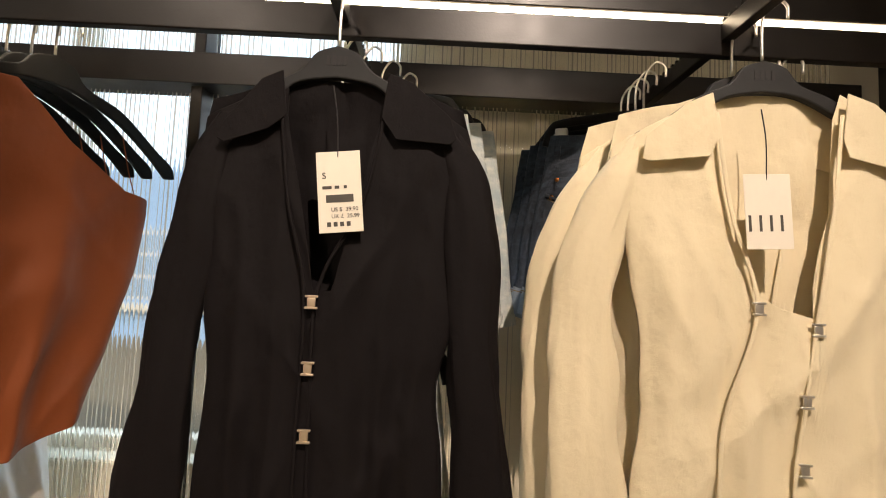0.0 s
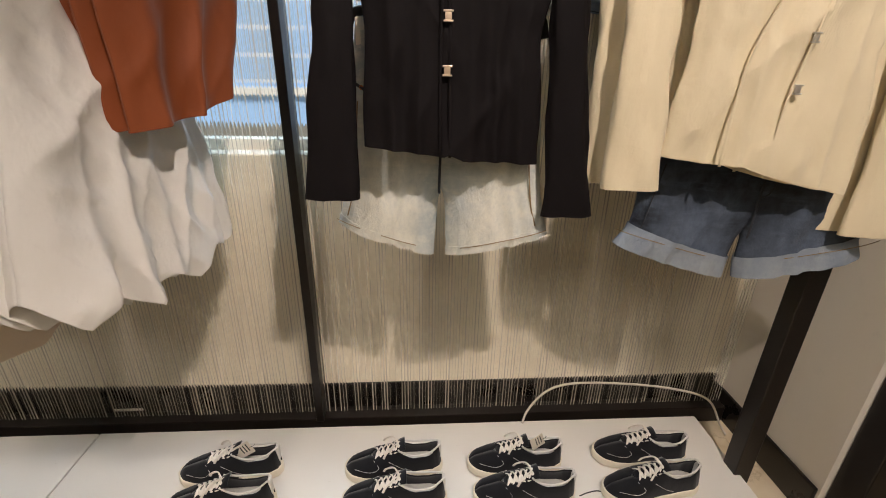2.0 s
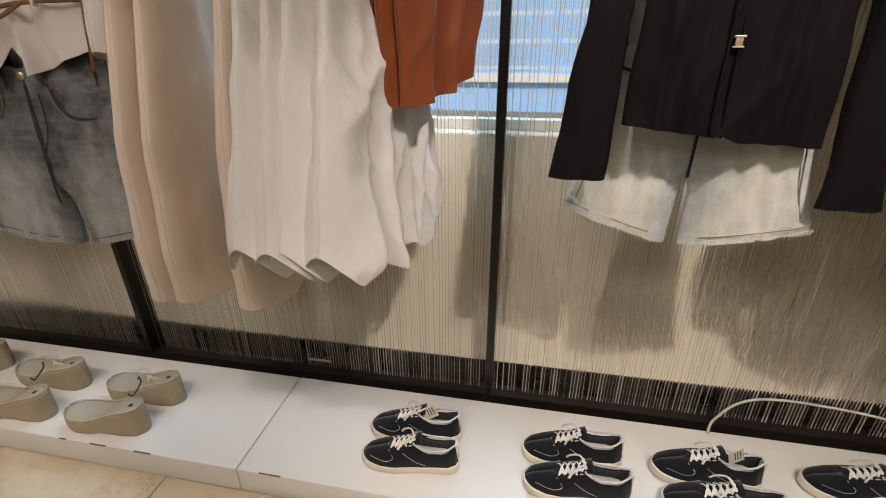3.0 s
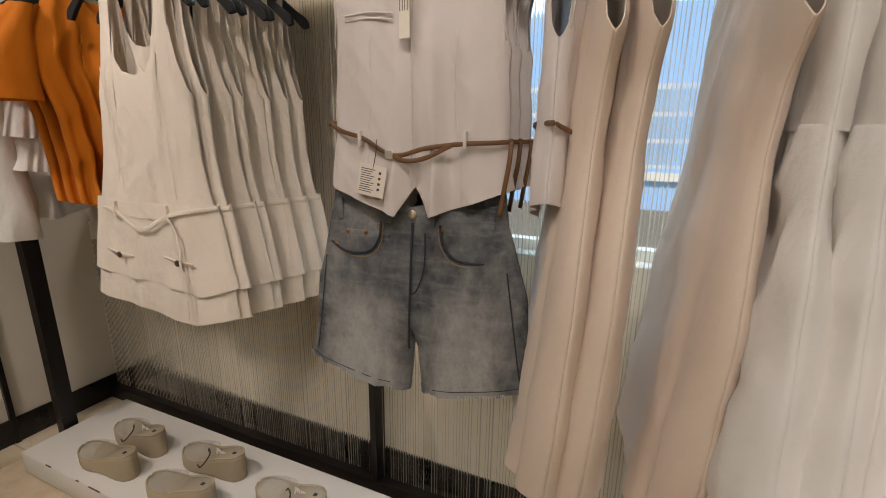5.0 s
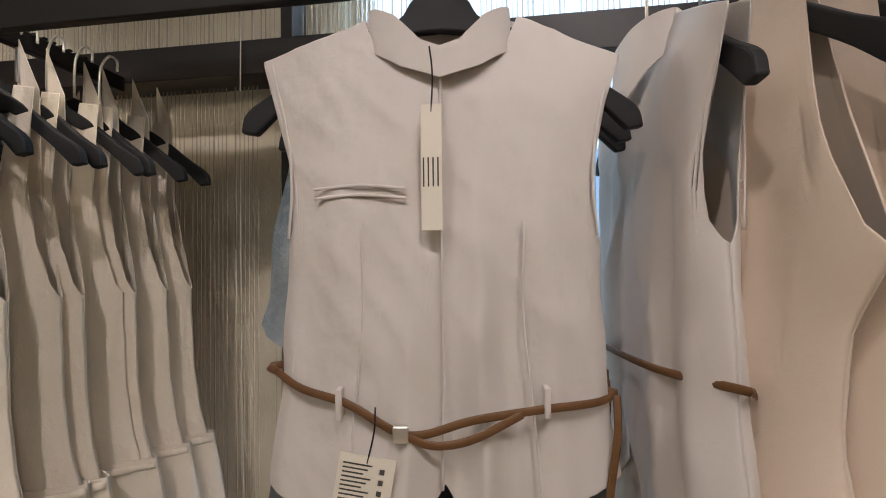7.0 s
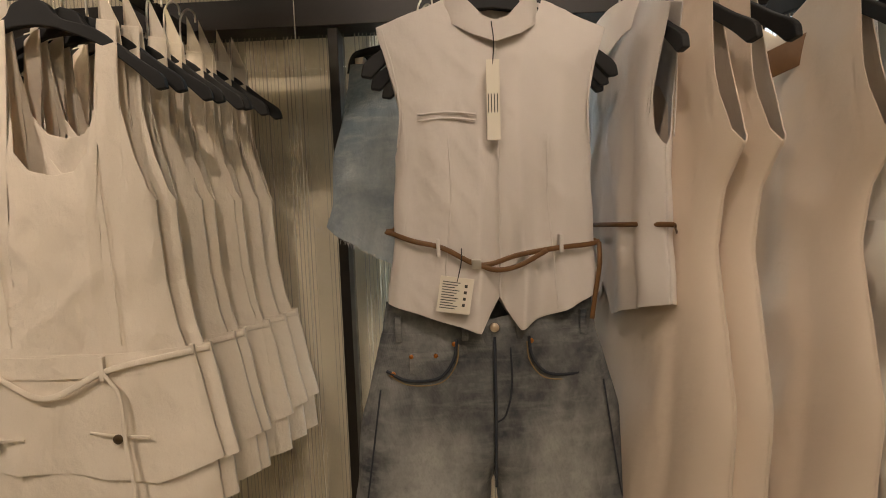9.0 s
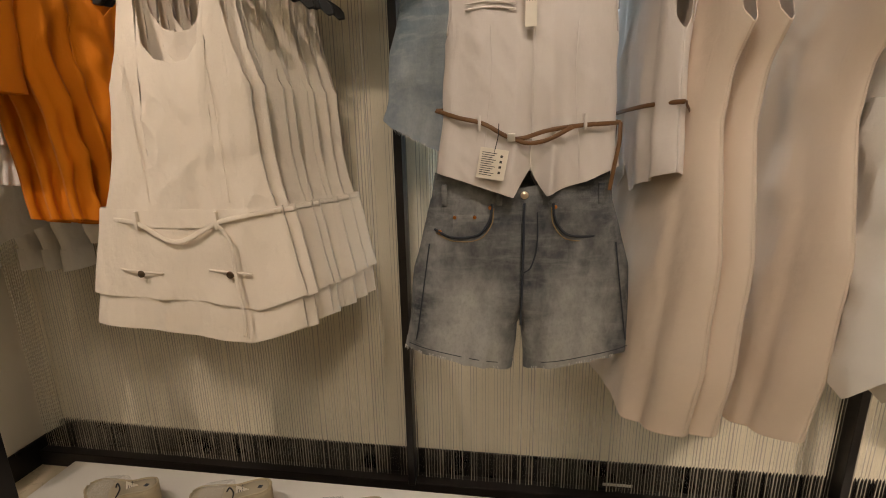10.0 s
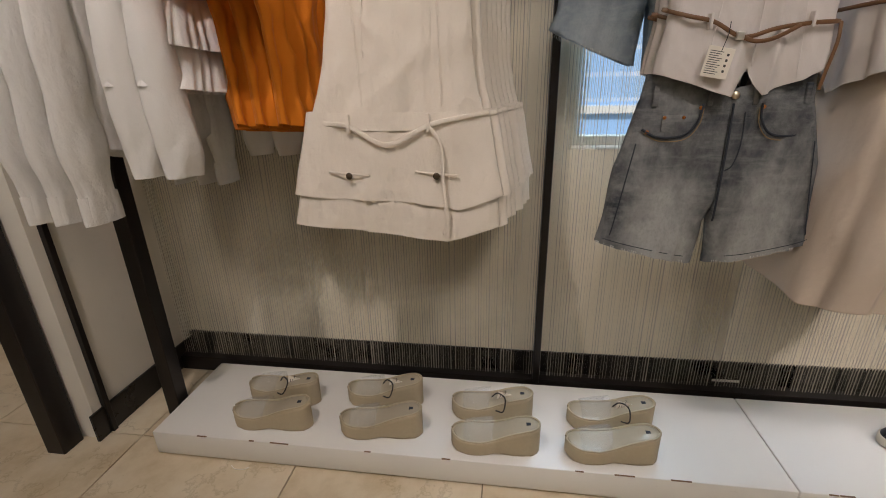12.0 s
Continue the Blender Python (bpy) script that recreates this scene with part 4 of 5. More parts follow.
# rust tops, seen across the hanger
def brown_top(m):
    s = thing("sleeveless_top", m, "rust brown sleeveless draped top on a black hanger", "top", "rust tops", flat=0.75)
    part("body_panel", shell([(-1, 1.54), (-0.75, 1.60), (-0.55, 1.735), (-0.3, 1.74), (0.2, 1.66), (0.7, 1.595), (1, 1.585)], [(-1, 1.54), (-0.75, 1.60), (-0.5, 1.735), (-0.3, 1.74), (0.1, 1.62), (1, 1.585)], [(-1, 1.13), (0.3, 1.15), (1, 1.18)],
        [(1.08, 0.115), (1.25, 0.135), (1.40, 0.165), (1.55, 0.178), (1.75, 0.17)], [(1.08, 0.03), (1.4, 0.035), (1.6, 0.02), (1.75, 0.006)], [(1.08, -0.05), (1.25, -0.03), (1.45, -0.005), (1.6, 0)], 0.03, 1.1, 4, 0.010, 60, 40), M_BROWN, s, "", True, 0.002)
    part("strap_loop", rod([(0.12, 0, 1.70), (0.14, 0.004, 1.63), (0.165, 0, 1.555)], 0.0012, 6, 5), M_BROWN, s, "thin hanging loop")
    return s


lineup(brown_top, (-0.205, 1.06, 67), [(-0.245, 1.06, 69), (-0.282, 1.055, 68), (-0.325, 1.05, 70)], z=1.735)


# white full dresses
def white_dress(m):
    s = thing("dress", m, "white poplin dress with a full gathered bubble-hem skirt", "dress", "white dresses")
    part("skirt", shell([(-1, 1.36), (1, 1.36)], [(-1, 1.36), (1, 1.36)], [(-1, 0.90), (-0.8, 0.83), (-0.6, 0.865), (-0.35, 0.80), (-0.1, 0.835), (0.15, 0.79), (0.4, 0.84), (0.7, 0.80), (1, 0.86)],
        [(0.75, 0.285), (0.84, 0.305), (1.05, 0.265), (1.36, 0.20)], [(0.75, 0.075), (0.84, 0.085), (1.05, 0.065), (1.36, 0.035)], [(0.7, -0.045), (1.0, -0.03), (1.36, 0.0)], 0.024, 2.7, 6, 0.016, 150, 50), M_WHITE, s, "gathered skirt", True, 0.0015)
    part("bodice", shell([(-1, 1.50), (-0.86, 1.56), (-0.7, 1.73), (-0.5, 1.75), (-0.4, 1.64), (0, 1.58), (0.4, 1.64), (0.5, 1.75), (0.7, 1.73), (0.86, 1.56), (1, 1.50)], [(-1, 1.50), (-0.7, 1.73), (-0.5, 1.75), (0, 1.70), (0.5, 1.75), (0.7, 1.73), (1, 1.50)], [(-1, 1.352), (1, 1.352)],
        [(1.35, 0.20), (1.5, 0.19), (1.6, 0.17), (1.75, 0.155)], [(1.35, 0.037), (1.5, 0.045), (1.75, 0.01)], None, 0.006, 3, 2, 0.006, 50, 20), M_WHITE, s, "sleeveless bodice", True, 0.0015)
    return s


lineup(white_dress, (-0.345, 1.03, 84), [(-0.40, 1.035, 80), (-0.455, 1.03, 86), (-0.505, 1.035, 84)])


# beige sheath dresses
def sheath(m):
    s = thing("dress", m, "beige sleeveless sheath dress on a black hanger", "dress", "beige sheath dresses")
    part("body_panel", shell([(-1, 1.485), (-0.93, 1.505), (-0.82, 1.60), (-0.74, 1.75), (-0.48, 1.765), (-0.36, 1.66), (-0.2, 1.60), (0, 1.58), (0.2, 1.60), (0.36, 1.66), (0.48, 1.765), (0.74, 1.75), (0.82, 1.60), (0.93, 1.505), (1, 1.485)],
        [(-1, 1.485), (-0.93, 1.505), (-0.82, 1.60), (-0.74, 1.75), (-0.48, 1.765), (0, 1.70), (0.48, 1.765), (0.74, 1.75), (0.82, 1.60), (0.93, 1.505), (1, 1.485)], [(-1, 0.70), (-0.5, 0.675), (0.4, 0.70), (1, 0.75)],
        [(0.67, 0.215), (0.85, 0.235), (1.08, 0.228), (1.32, 0.17), (1.42, 0.178), (1.49, 0.21), (1.6, 0.2), (1.76, 0.19)], [(0.67, 0.06), (1.0, 0.048), (1.32, 0.035), (1.5, 0.03), (1.65, 0.018), (1.77, 0.006)], None, 0.012, 1.6, 3, 0.005, 60, 44, fold_z=(0.67, 1.5), hem_y=0.05), M_BEIGE, s, "", True, 0.002)
    part("neck_label", box(-0.022, 0.022, 0.003, 0.005, 1.672, 1.692, 0.0005), M_BLACKRUBBER, s, "small black woven neck label")
    return s


lineup(sheath, (-0.84, 1.025, 104), [(-0.775, 1.03, 102), (-0.60, 1.03, 99)])
belt = thing("wide_belt", pose(-0.64, 0.99, 1.643, 0, -20, -35), "wide tan leather belt with a steel buckle on a dress", "belt")
part("strap", box(-0.035, 0.075, -0.002, 0.002, -0.024, 0.024, 0.001), M_LEATHER, belt)
part("buckle", box(-0.046, -0.034, -0.006, 0.006, -0.032, 0.032, 0.002), M_CHROME, belt, "steel buckle")

# vest, front one and one turned aside
VEST_HALF = [(1.17, 0.198), (1.24, 0.196), (1.35, 0.180), (1.45, 0.176), (1.51, 0.178), (1.56, 0.180), (1.62, 0.192), (1.70, 0.225), (1.77, 0.23)]
VEST_FRONT = [(-1, 1.492), (-0.95, 1.515), (-0.905, 1.58), (-0.875, 1.705), (-0.37, 1.752), (-0.31, 1.715), (-0.2, 1.695), (0, 1.69), (0.2, 1.695), (0.31, 1.715), (0.37, 1.752), (0.875, 1.705), (0.905, 1.58), (0.95, 1.515), (1, 1.492)]
VEST_HEM = [(-1, 1.232), (-0.17, 1.180), (-0.01, 1.240), (0.19, 1.182), (1, 1.240)]


def vest(m):
    s = thing("waistcoat", m, "off-white sleeveless stand-collar vest with a thin brown belt", "vest", "white vests", flat=0.7)
    dep = [(1.17, 0.055), (1.35, 0.05), (1.5, 0.052), (1.66, 0.035), (1.755, 0.008)]
    back = [(-1, 1.492), (-0.95, 1.515), (-0.905, 1.58), (-0.875, 1.705), (-0.37, 1.755), (0, 1.76), (0.37, 1.755), (0.875, 1.705), (0.905, 1.58), (0.95, 1.515), (1, 1.492)]
    part("body_panel", shell(VEST_FRONT, back, VEST_HEM, VEST_HALF, dep, None, 0.022, 2.0, 9, 0.010, 90, 56), M_VEST, s, "", True, 0.002)
    col_top = [(-1, 1.765), (-0.6, 1.745), (-0.25, 1.716), (0, 1.708), (0.25, 1.716), (0.6, 1.745), (1, 1.765)]
    part("stand_collar", shell(col_top, [(-1, 1.765), (1, 1.765)], [(-1, 1.715), (-0.5, 1.688), (0, 1.674), (0.5, 1.688), (1, 1.715)], [(1.67, 0.086), (1.77, 0.078)], [(1.68, 0.05), (1.77, 0.046)], None, 0, 1, 0, 0.001, 30, 5), M_VEST, s, "stand collar", True, 0.003)
    part("front_seam", rod([(0.0, -0.044, 1.69), (0.0, -0.058, 1.5), (0.0, -0.056, 1.35), (-0.002, -0.060, 1.242)], 0.0016, 6, 8), M_VEST, s, "covered zip")
    for z in (1.546, 1.556):
        part("welt_pocket", rod([(-0.135, -0.050, z), (-0.085, -0.058, z + 0.003), (-0.037, -0.058, z - 0.001)], 0.0018, 8, 6), M_VEST, s, "welt pocket")
    for x in (-0.095, 0.095):
        part("dart_seam", rod([(x * 0.9, -0.058, 1.52), (x * 0.88, -0.058, 1.42), (x * 1.0, -0.058, 1.3), (x * 1.06, -0.06, 1.215)], 0.0012, 6, 6), M_VEST, s, "vertical dart seam")
    part("neck_label", box(-0.03, 0.03, 0.02, 0.024, 1.725, 1.742), M_BLACKRUBBER, s, "black woven neck label", False)
    for x in (-0.172, 0.172):
        part("armhole_seam", rod([(x * 1.10, -0.016, 1.70), (x * 0.99, -0.026, 1.62), (x * 0.955, -0.030, 1.56), (x * 0.99, -0.022, 1.505)], 0.0016, 6, 6), M_VEST, s)
    belt_pts = [(-0.186, -0.015, 1.358), (-0.15, -0.048, 1.345), (-0.10, -0.062, 1.332), (-0.05, -0.068, 1.305), (-0.02, -0.07, 1.302), (0.03, -0.07, 1.316), (0.1, -0.064, 1.325), (0.16, -0.046, 1.328), (0.19, -0.012, 1.33)]
    part("thin_belt", rod(belt_pts, 0.004, 8, 8, flat=(0.0045, 0.0022)), M_LEATHER, s, "thin brown leather belt")
    part("belt_tail", rod([(-0.04, -0.072, 1.302), (-0.01, -0.075, 1.292), (0.03, -0.074, 1.298), (0.08, -0.07, 1.322)], 0.004, 8, 6, flat=(0.0045, 0.0022)), M_LEATHER, s, "belt tail")
    part("belt_back", rod([(-0.186, -0.015, 1.358), (-0.19, 0.0, 1.362), (-0.1, 0.06, 1.36), (0.1, 0.06, 1.35), (0.19, -0.012, 1.33)], 0.004, 8, 6, flat=(0.0045, 0.0022)), M_LEATHER, s)
    part("belt_end", rod([(0.188, -0.02, 1.33), (0.186, -0.03, 1.29), (0.178, -0.03, 1.235), (0.172, -0.03, 1.19)], 0.004, 8, 6, flat=(0.0045, 0.0022)), M_LEATHER, s, "hanging belt end")
    part("buckle", box(-0.052, -0.036, -0.078, -0.066, 1.295, 1.312, 0.002), M_CHROME, s, "small steel slider")
    for x in (-0.108, 0.106):
        part("belt_loop", box(x - 0.003, x + 0.003, -0.071, -0.05, 1.317, 1.348, 0.001), M_VEST, s, "thread belt loop")
    return s


VY = 0.945
ve = lineup(vest, (-1.152, VY, 7), [(-1.15, VY + 0.07, 4), (-1.14, VY + 0.13, 2)])
copy_thing(ve, pose(-0.892, 1.06, 0, 0, 0, 95))
hang(-0.892, 1.06, 95)
make_tag(-1.155, 0.893, 1.64, 0.022, 0.13, [(-0.009 + 0.005 * k, -0.085, 0.0015, 0.03) for k in range(4)], "narrow white card tag hanging from the vest collar", 0, 0, "swing tags", 0.06)
make_tag(-1.222, 0.884, 1.282, 0.058, 0.062, [(-0.024, -0.010 - 0.0045 * k, 0.030 - 0.004 * (k % 3), 0.0014) for k in range(11)] + [(0.014, -0.016 - 0.011 * k, 0.005, 0.005) for k in range(4)], "white care tag with fine print on the vest", 10, 7, "swing tags", 0.05)

# grey shorts under the vest, blue shorts behind
make_clip_hanger(pose(-1.165, 0.962, 1.265, 0, 0, 4), reach=0.52, half=0.12)
make_shorts(pose(-1.165, 0.955, 0, 0, 0, 5), M_GREYDENIM, 1.176, "grey washed denim shorts with copper rivets under the vest", rise=0.290, leg=0.122, waist=0.198, hip=0.245, hemw=0.28, slant=0.06, seed=8, depth=0.055)
for k in range(2):
    make_clip_hanger(pose(-1.30, 1.19 + 0.045 * k, 1.775, 0, 0, -18), reach=0.05, half=0.15)
    make_shorts(pose(-1.31, 1.19 + 0.045 * k, 0, 0, 0, -18), M_BLUEDENIM, 1.695, "sky blue washed denim shorts clipped behind the vest", rise=0.28, leg=0.16, waist=0.175, hip=0.225, hemw=0.30, slant=0.11, group="blue denim shorts", seed=30 + k, detail=False)


# ivory drop-waist dresses
def tank_dress(m):
    s = thing("dress", m, "ivory sleeveless drop-waist mini dress with a tie belt", "dress", "ivory mini dresses", flat=0.55)
    mid = [(0.8, -0.02), (1.15, 0.0), (1.45, 0.02), (1.75, 0.035)]
    up = [(-1, 1.43), (-0.93, 1.452), (-0.82, 1.51), (-0.73, 1.60), (-0.68, 1.745), (-0.47, 1.75), (-0.45, 1.60), (-0.36, 1.52), (-0.2, 1.487), (0, 1.478), (0.2, 1.485), (0.36, 1.515), (0.46, 1.60), (0.48, 1.75), (0.69, 1.745), (0.74, 1.60), (0.82, 1.51), (0.93, 1.452), (1, 1.43)]
    bk = [(a, z + (0.07 if abs(a) < 0.5 else 0)) for a, z in up]
    part("bodice", shell(up, bk, [(-1, 1.14), (1, 1.14)], [(1.13, 0.228), (1.2, 0.205), (1.28, 0.185), (1.43, 0.172), (1.5, 0.168), (1.76, 0.165)], [(1.13, 0.045), (1.43, 0.045), (1.6, 0.025), (1.76, 0.006)], mid, 0.006, 2.2, 3, 0.008, 70, 34), M_IVORY, s, "fitted bodice", True, 0.002)
    part("under_skirt", shell([(-1, 0.98), (1, 0.98)], [(-1, 0.98), (1, 0.98)], [(-1, 0.855), (-0.3, 0.845), (0.5, 0.815), (1, 0.855)], [(0.8, 0.296), (1.0, 0.262)], [(0.8, 0.055), (1.0, 0.048)], mid, 0.012, 1.6, 5, 0.004, 40, 8), M_IVORY, s, "lower skirt tier", True, 0.002)
    part("upper_skirt", shell([(-1, 1.155), (1, 1.155)], [(-1, 1.155), (1, 1.155)], [(-1, 0.94), (0.2, 0.925), (0.6, 0.905), (1, 0.94)], [(0.9, 0.296), (1.155, 0.235)], [(0.9, 0.062), (1.155, 0.05)], mid, 0.012, 1.6, 5, 0.004, 44, 14), M_IVORY, s, "upper skirt tier", True, 0.002)
    part("waist_band", shell([(-1, 1.158), (0, 1.15), (1, 1.16)], [(-1, 1.158), (1, 1.16)], [(-1, 1.115), (0, 1.11), (1, 1.118)], [(1.1, 0.242), (1.16, 0.234)], [(1.1, 0.056), (1.16, 0.053)], mid, 0, 1, 0, 0.002, 40, 3), M_IVORY, s, "waistband", True, 0.003)
    part("tie_belt", rod([(-0.235, -0.012, 1.13), (-0.15, -0.055, 1.128), (-0.11, -0.064, 1.12), (-0.02, -0.070, 1.078), (0.09, -0.066, 1.125), (0.19, -0.045, 1.145), (0.235, -0.012, 1.15)], 0.004, 8, 7, flat=(0.006, 0.002)), M_IVORY, s, "narrow tie belt")
    part("tie_end", rod([(0.085, -0.068, 1.125), (0.115, -0.074, 1.08), (0.12, -0.078, 1.0), (0.128, -0.078, 0.89), (0.122, -0.074, 0.84)], 0.003, 8, 7, flat=(0.004, 0.0015)), M_IVORY, s, "hanging tie end")
    for x in (-0.085, 0.115):
        part("dart_seam", rod([(x - 0.012, -0.048, 1.50), (x - 0.003, -0.050, 1.40), (x, -0.049, 1.3), (x + 0.004, -0.049, 1.17)], 0.0011, 6, 6), M_IVORY, s, "princess seam")
    for x in (-0.118, 0.085):
        part("belt_loop", box(x - 0.004, x + 0.004, -0.07, -0.045, 1.108, 1.152, 0.001), M_IVORY, s)
    for x in (-0.126, 0.104):
        part("welt_pocket", rod([(x - 0.055, -0.058, 1.008), (x, -0.066, 1.003), (x + 0.055, -0.064, 0.999)], 0.003, 8, 5), M_IVORY, s, "welt pocket")
        part("horn_button", disc(0.009, 0.005, pose(x, -0.070, 0.998, 90), 16), M_HORN, s, "brown horn button")
    return s


lineup(tank_dress, (-1.955, 0.925, 2), [(-1.945 + 0.0115 * k, 0.925 + 0.041 * k, (2, -3, 4, -1, 5, -4, 1, 3)[k]) for k in range(1, 8)])


# orange tops
def orange_top(m):
    s = thing("top", m, "orange draped jersey top on a black hanger", "top", "orange tops", flat=0.9)
    part("body_panel", shell([(-1, 1.55), (-0.8, 1.70), (-0.45, 1.74), (-0.3, 1.68), (0, 1.62), (0.3, 1.68), (0.45, 1.74), (0.8, 1.70), (1, 1.55)], [(-1, 1.55), (-0.8, 1.70), (0.8, 1.70), (1, 1.55)], [(-1, 1.13), (-0.3, 1.10), (0.3, 1.09), (1, 1.12)],
        [(1.08, 0.145), (1.3, 0.155), (1.42, 0.175), (1.55, 0.2), (1.75, 0.19)], [(1.08, 0.05), (1.4, 0.05), (1.6, 0.04), (1.75, 0.01)], None, 0.045, 3.2, 3, 0.014, 70, 34), M_ORANGE, s, "", True, 0.002)
    for e in (-1, 1):
        part("short_sleeve", loft([(e * 0.19, 0, 1.66, 0.03, 0.035), (e * 0.235, 0, 1.56, 0.05, 0.04), (e * 0.245, 0, 1.42, 0.055, 0.035)], 0.014, 4 + e, 20, 6), M_ORANGE, s, "", True, 0.002)
    return s


lineup(orange_top, (-2.235, 1.05, 80), [(-2.295, 1.05, 78), (-2.355, 1.05, 80)])


# white shirts and the pleated blouse
def white_shirt(m):
    s = make_shirt(m, M_WHITE, "white cotton shirt with long cuffed sleeves on a hanger",
        [[(-0.16, 0, 1.68, 0.018, 0.018), (-0.19, 0, 1.60, 0.038, 0.035), (-0.24, 0, 1.4, 0.055, 0.045), (-0.25, 0, 1.1, 0.062, 0.045), (-0.25, 0, 0.98, 0.05, 0.035), (-0.25, 0, 0.89, 0.052, 0.03)],
         [(0.16, 0, 1.68, 0.018, 0.018), (0.19, 0, 1.60, 0.038, 0.035), (0.24, 0, 1.4, 0.055, 0.045), (0.25, 0, 1.1, 0.062, 0.045), (0.25, 0, 0.98, 0.05, 0.035), (0.25, 0, 0.89, 0.052, 0.03)]],
        [(1.0, 0.22), (1.3, 0.21), (1.5, 0.21), (1.66, 0.215), (1.74, 0.19)],
        [(-1, 1.64), (-0.96, 1.66), (-0.4, 1.735), (0, 1.66), (0.4, 1.735), (0.96, 1.66), (1, 1.64)], [(-1, 1.08), (0, 1.02), (1, 1.08)], "shirt", "white shirts", 15, cuffs=0.075, name="shirt")
    return s


lineup(white_shirt, (-2.72, 1.04, 84), [(-2.80, 1.04, 82), (-2.89, 1.04, 84)])


def blouse(m):
    s = thing("blouse", m, "white blouse with sheer pleated tiers and loose sleeves", "blouse", "pleated blouses")
    for z0, z1, w in ((1.42, 1.72, 0.2), (1.30, 1.46, 0.23), (1.20, 1.34, 0.25)):
        part("pleated_tier", shell([(-1, z1), (1, z1)], [(-1, z1), (1, z1)], [(-1, z0 + 0.03), (0, z0), (1, z0 + 0.05)], [(z0, w + 0.03), (z1, w - 0.03)], [(z0, 0.06), (z1, 0.03)], None, 0.012, 9, z0, 0.004, 110, 12), M_WHITE, s, "pleated tier", True, 0.0012)
    for e in (-1, 1):
        part("sleeve", loft([(e * 0.18, 0, 1.62, 0.03, 0.03), (e * 0.21, 0, 1.35, 0.05, 0.04), (e * 0.2, 0, 1.1, 0.055, 0.045), (e * 0.2, 0, 1.0, 0.05, 0.03)], 0.014, 8 + e, 20, 6), M_WHITE, s, "", True, 0.0015)
    return s


lineup(blouse, (-2.47, 1.05, 72), [(-2.57, 1.05, 74)])

# ---- shoes ----


def sole_grid(L, width, bottom, top, rows=28, cols=10):
    """A block with a shoe's plan; bottom and top: heights by position along the length; the toe points to -x."""
    fw, fb, ft = lerp(width), lerp(bottom), lerp(top)
    out = []
    n = rows
    for i in range(n + 1):
        s = 0.5 - 0.5 * math.cos(math.pi * i / n)
        out.append((s, fw(s)))
    loop = [(s, -w) for s, w in out] + [(s, w) for s, w in reversed(out[1:-1])]
    vs, k = [], len(loop)
    for lev in range(4):
        g = (0.0, 0.12, 0.88, 1.0)[lev]
        inset = (0.97, 1.0, 1.0, 0.97)[lev]
        for s, w in loop:
            z = fb(s) + (ft(s) - fb(s)) * g
            vs.append(((0.5 + (s - 0.5) * (0.985 + 0.015 * inset)) * L - L / 2, w * inset, z))
    fs = [(l * k + i, l * k + (i + 1) % k, (l + 1) * k + (i + 1) % k, (l + 1) * k + i) for l in range(3) for i in range(k)]
    rows_top = [[3 * k + i, 3 * k + (k - i) % k] for i in range(1, n)]
    for lev in (0, 3):
        b = lev * k
        seq = [(b + i, b + (k - i) % k) for i in range(0, n + 1)]
        for (a1, a2), (b1, b2) in zip(seq[:-1], seq[1:]):
            f = [a1, b1, b2, a2]
            f = list(dict.fromkeys(f))
            fs.append(tuple(f if lev else f[::-1]))
    return vs, fs


SHOE_W = [(0, 0.004), (0.02, 0.02), (0.08, 0.036), (0.2, 0.046), (0.33, 0.048), (0.55, 0.038), (0.75, 0.034), (0.9, 0.033), (0.97, 0.022), (1.0, 0.004)]


def half_upper(L, side):
    """One half of the upper; open over the tongue and the ankle."""
    fw = lerp(SHOE_W)
    fh = lerp([(0, 0.03), (0.06, 0.048), (0.2, 0.062), (0.36, 0.080), (0.55, 0.098), (0.7, 0.088), (0.85, 0.088), (1.0, 0.098)])
    fe = lerp([(0, 90), (0.27, 90), (0.32, 78), (0.52, 74), (0.58, 60), (0.68, 47), (0.85, 48), (0.94, 62), (1.0, 90)])
    vs, fs, n, k = [], [], 30, 10
    for i in range(n + 1):
        s = 0.006 + 0.988 * (0.5 - 0.5 * math.cos(math.pi * i / n))
        for j in range(k + 1):
            a = radians(fe(s)) * j / k
            c, e = math.cos(a) ** 0.7, math.sin(a) ** 0.95
            vs.append((s * L - L / 2 + (0.006 * e if s > 0.9 else 0) * -1, side * fw(s) * 0.985 * c, 0.02 + (fh(s) - 0.02) * e))
    for i in range(n):
        for j in range(k):
            q = (i * (k + 1) + j, (i + 1) * (k + 1) + j, (i + 1) * (k + 1) + j + 1, i * (k + 1) + j + 1)
            fs.append(q if side < 0 else q[::-1])
    return vs, fs


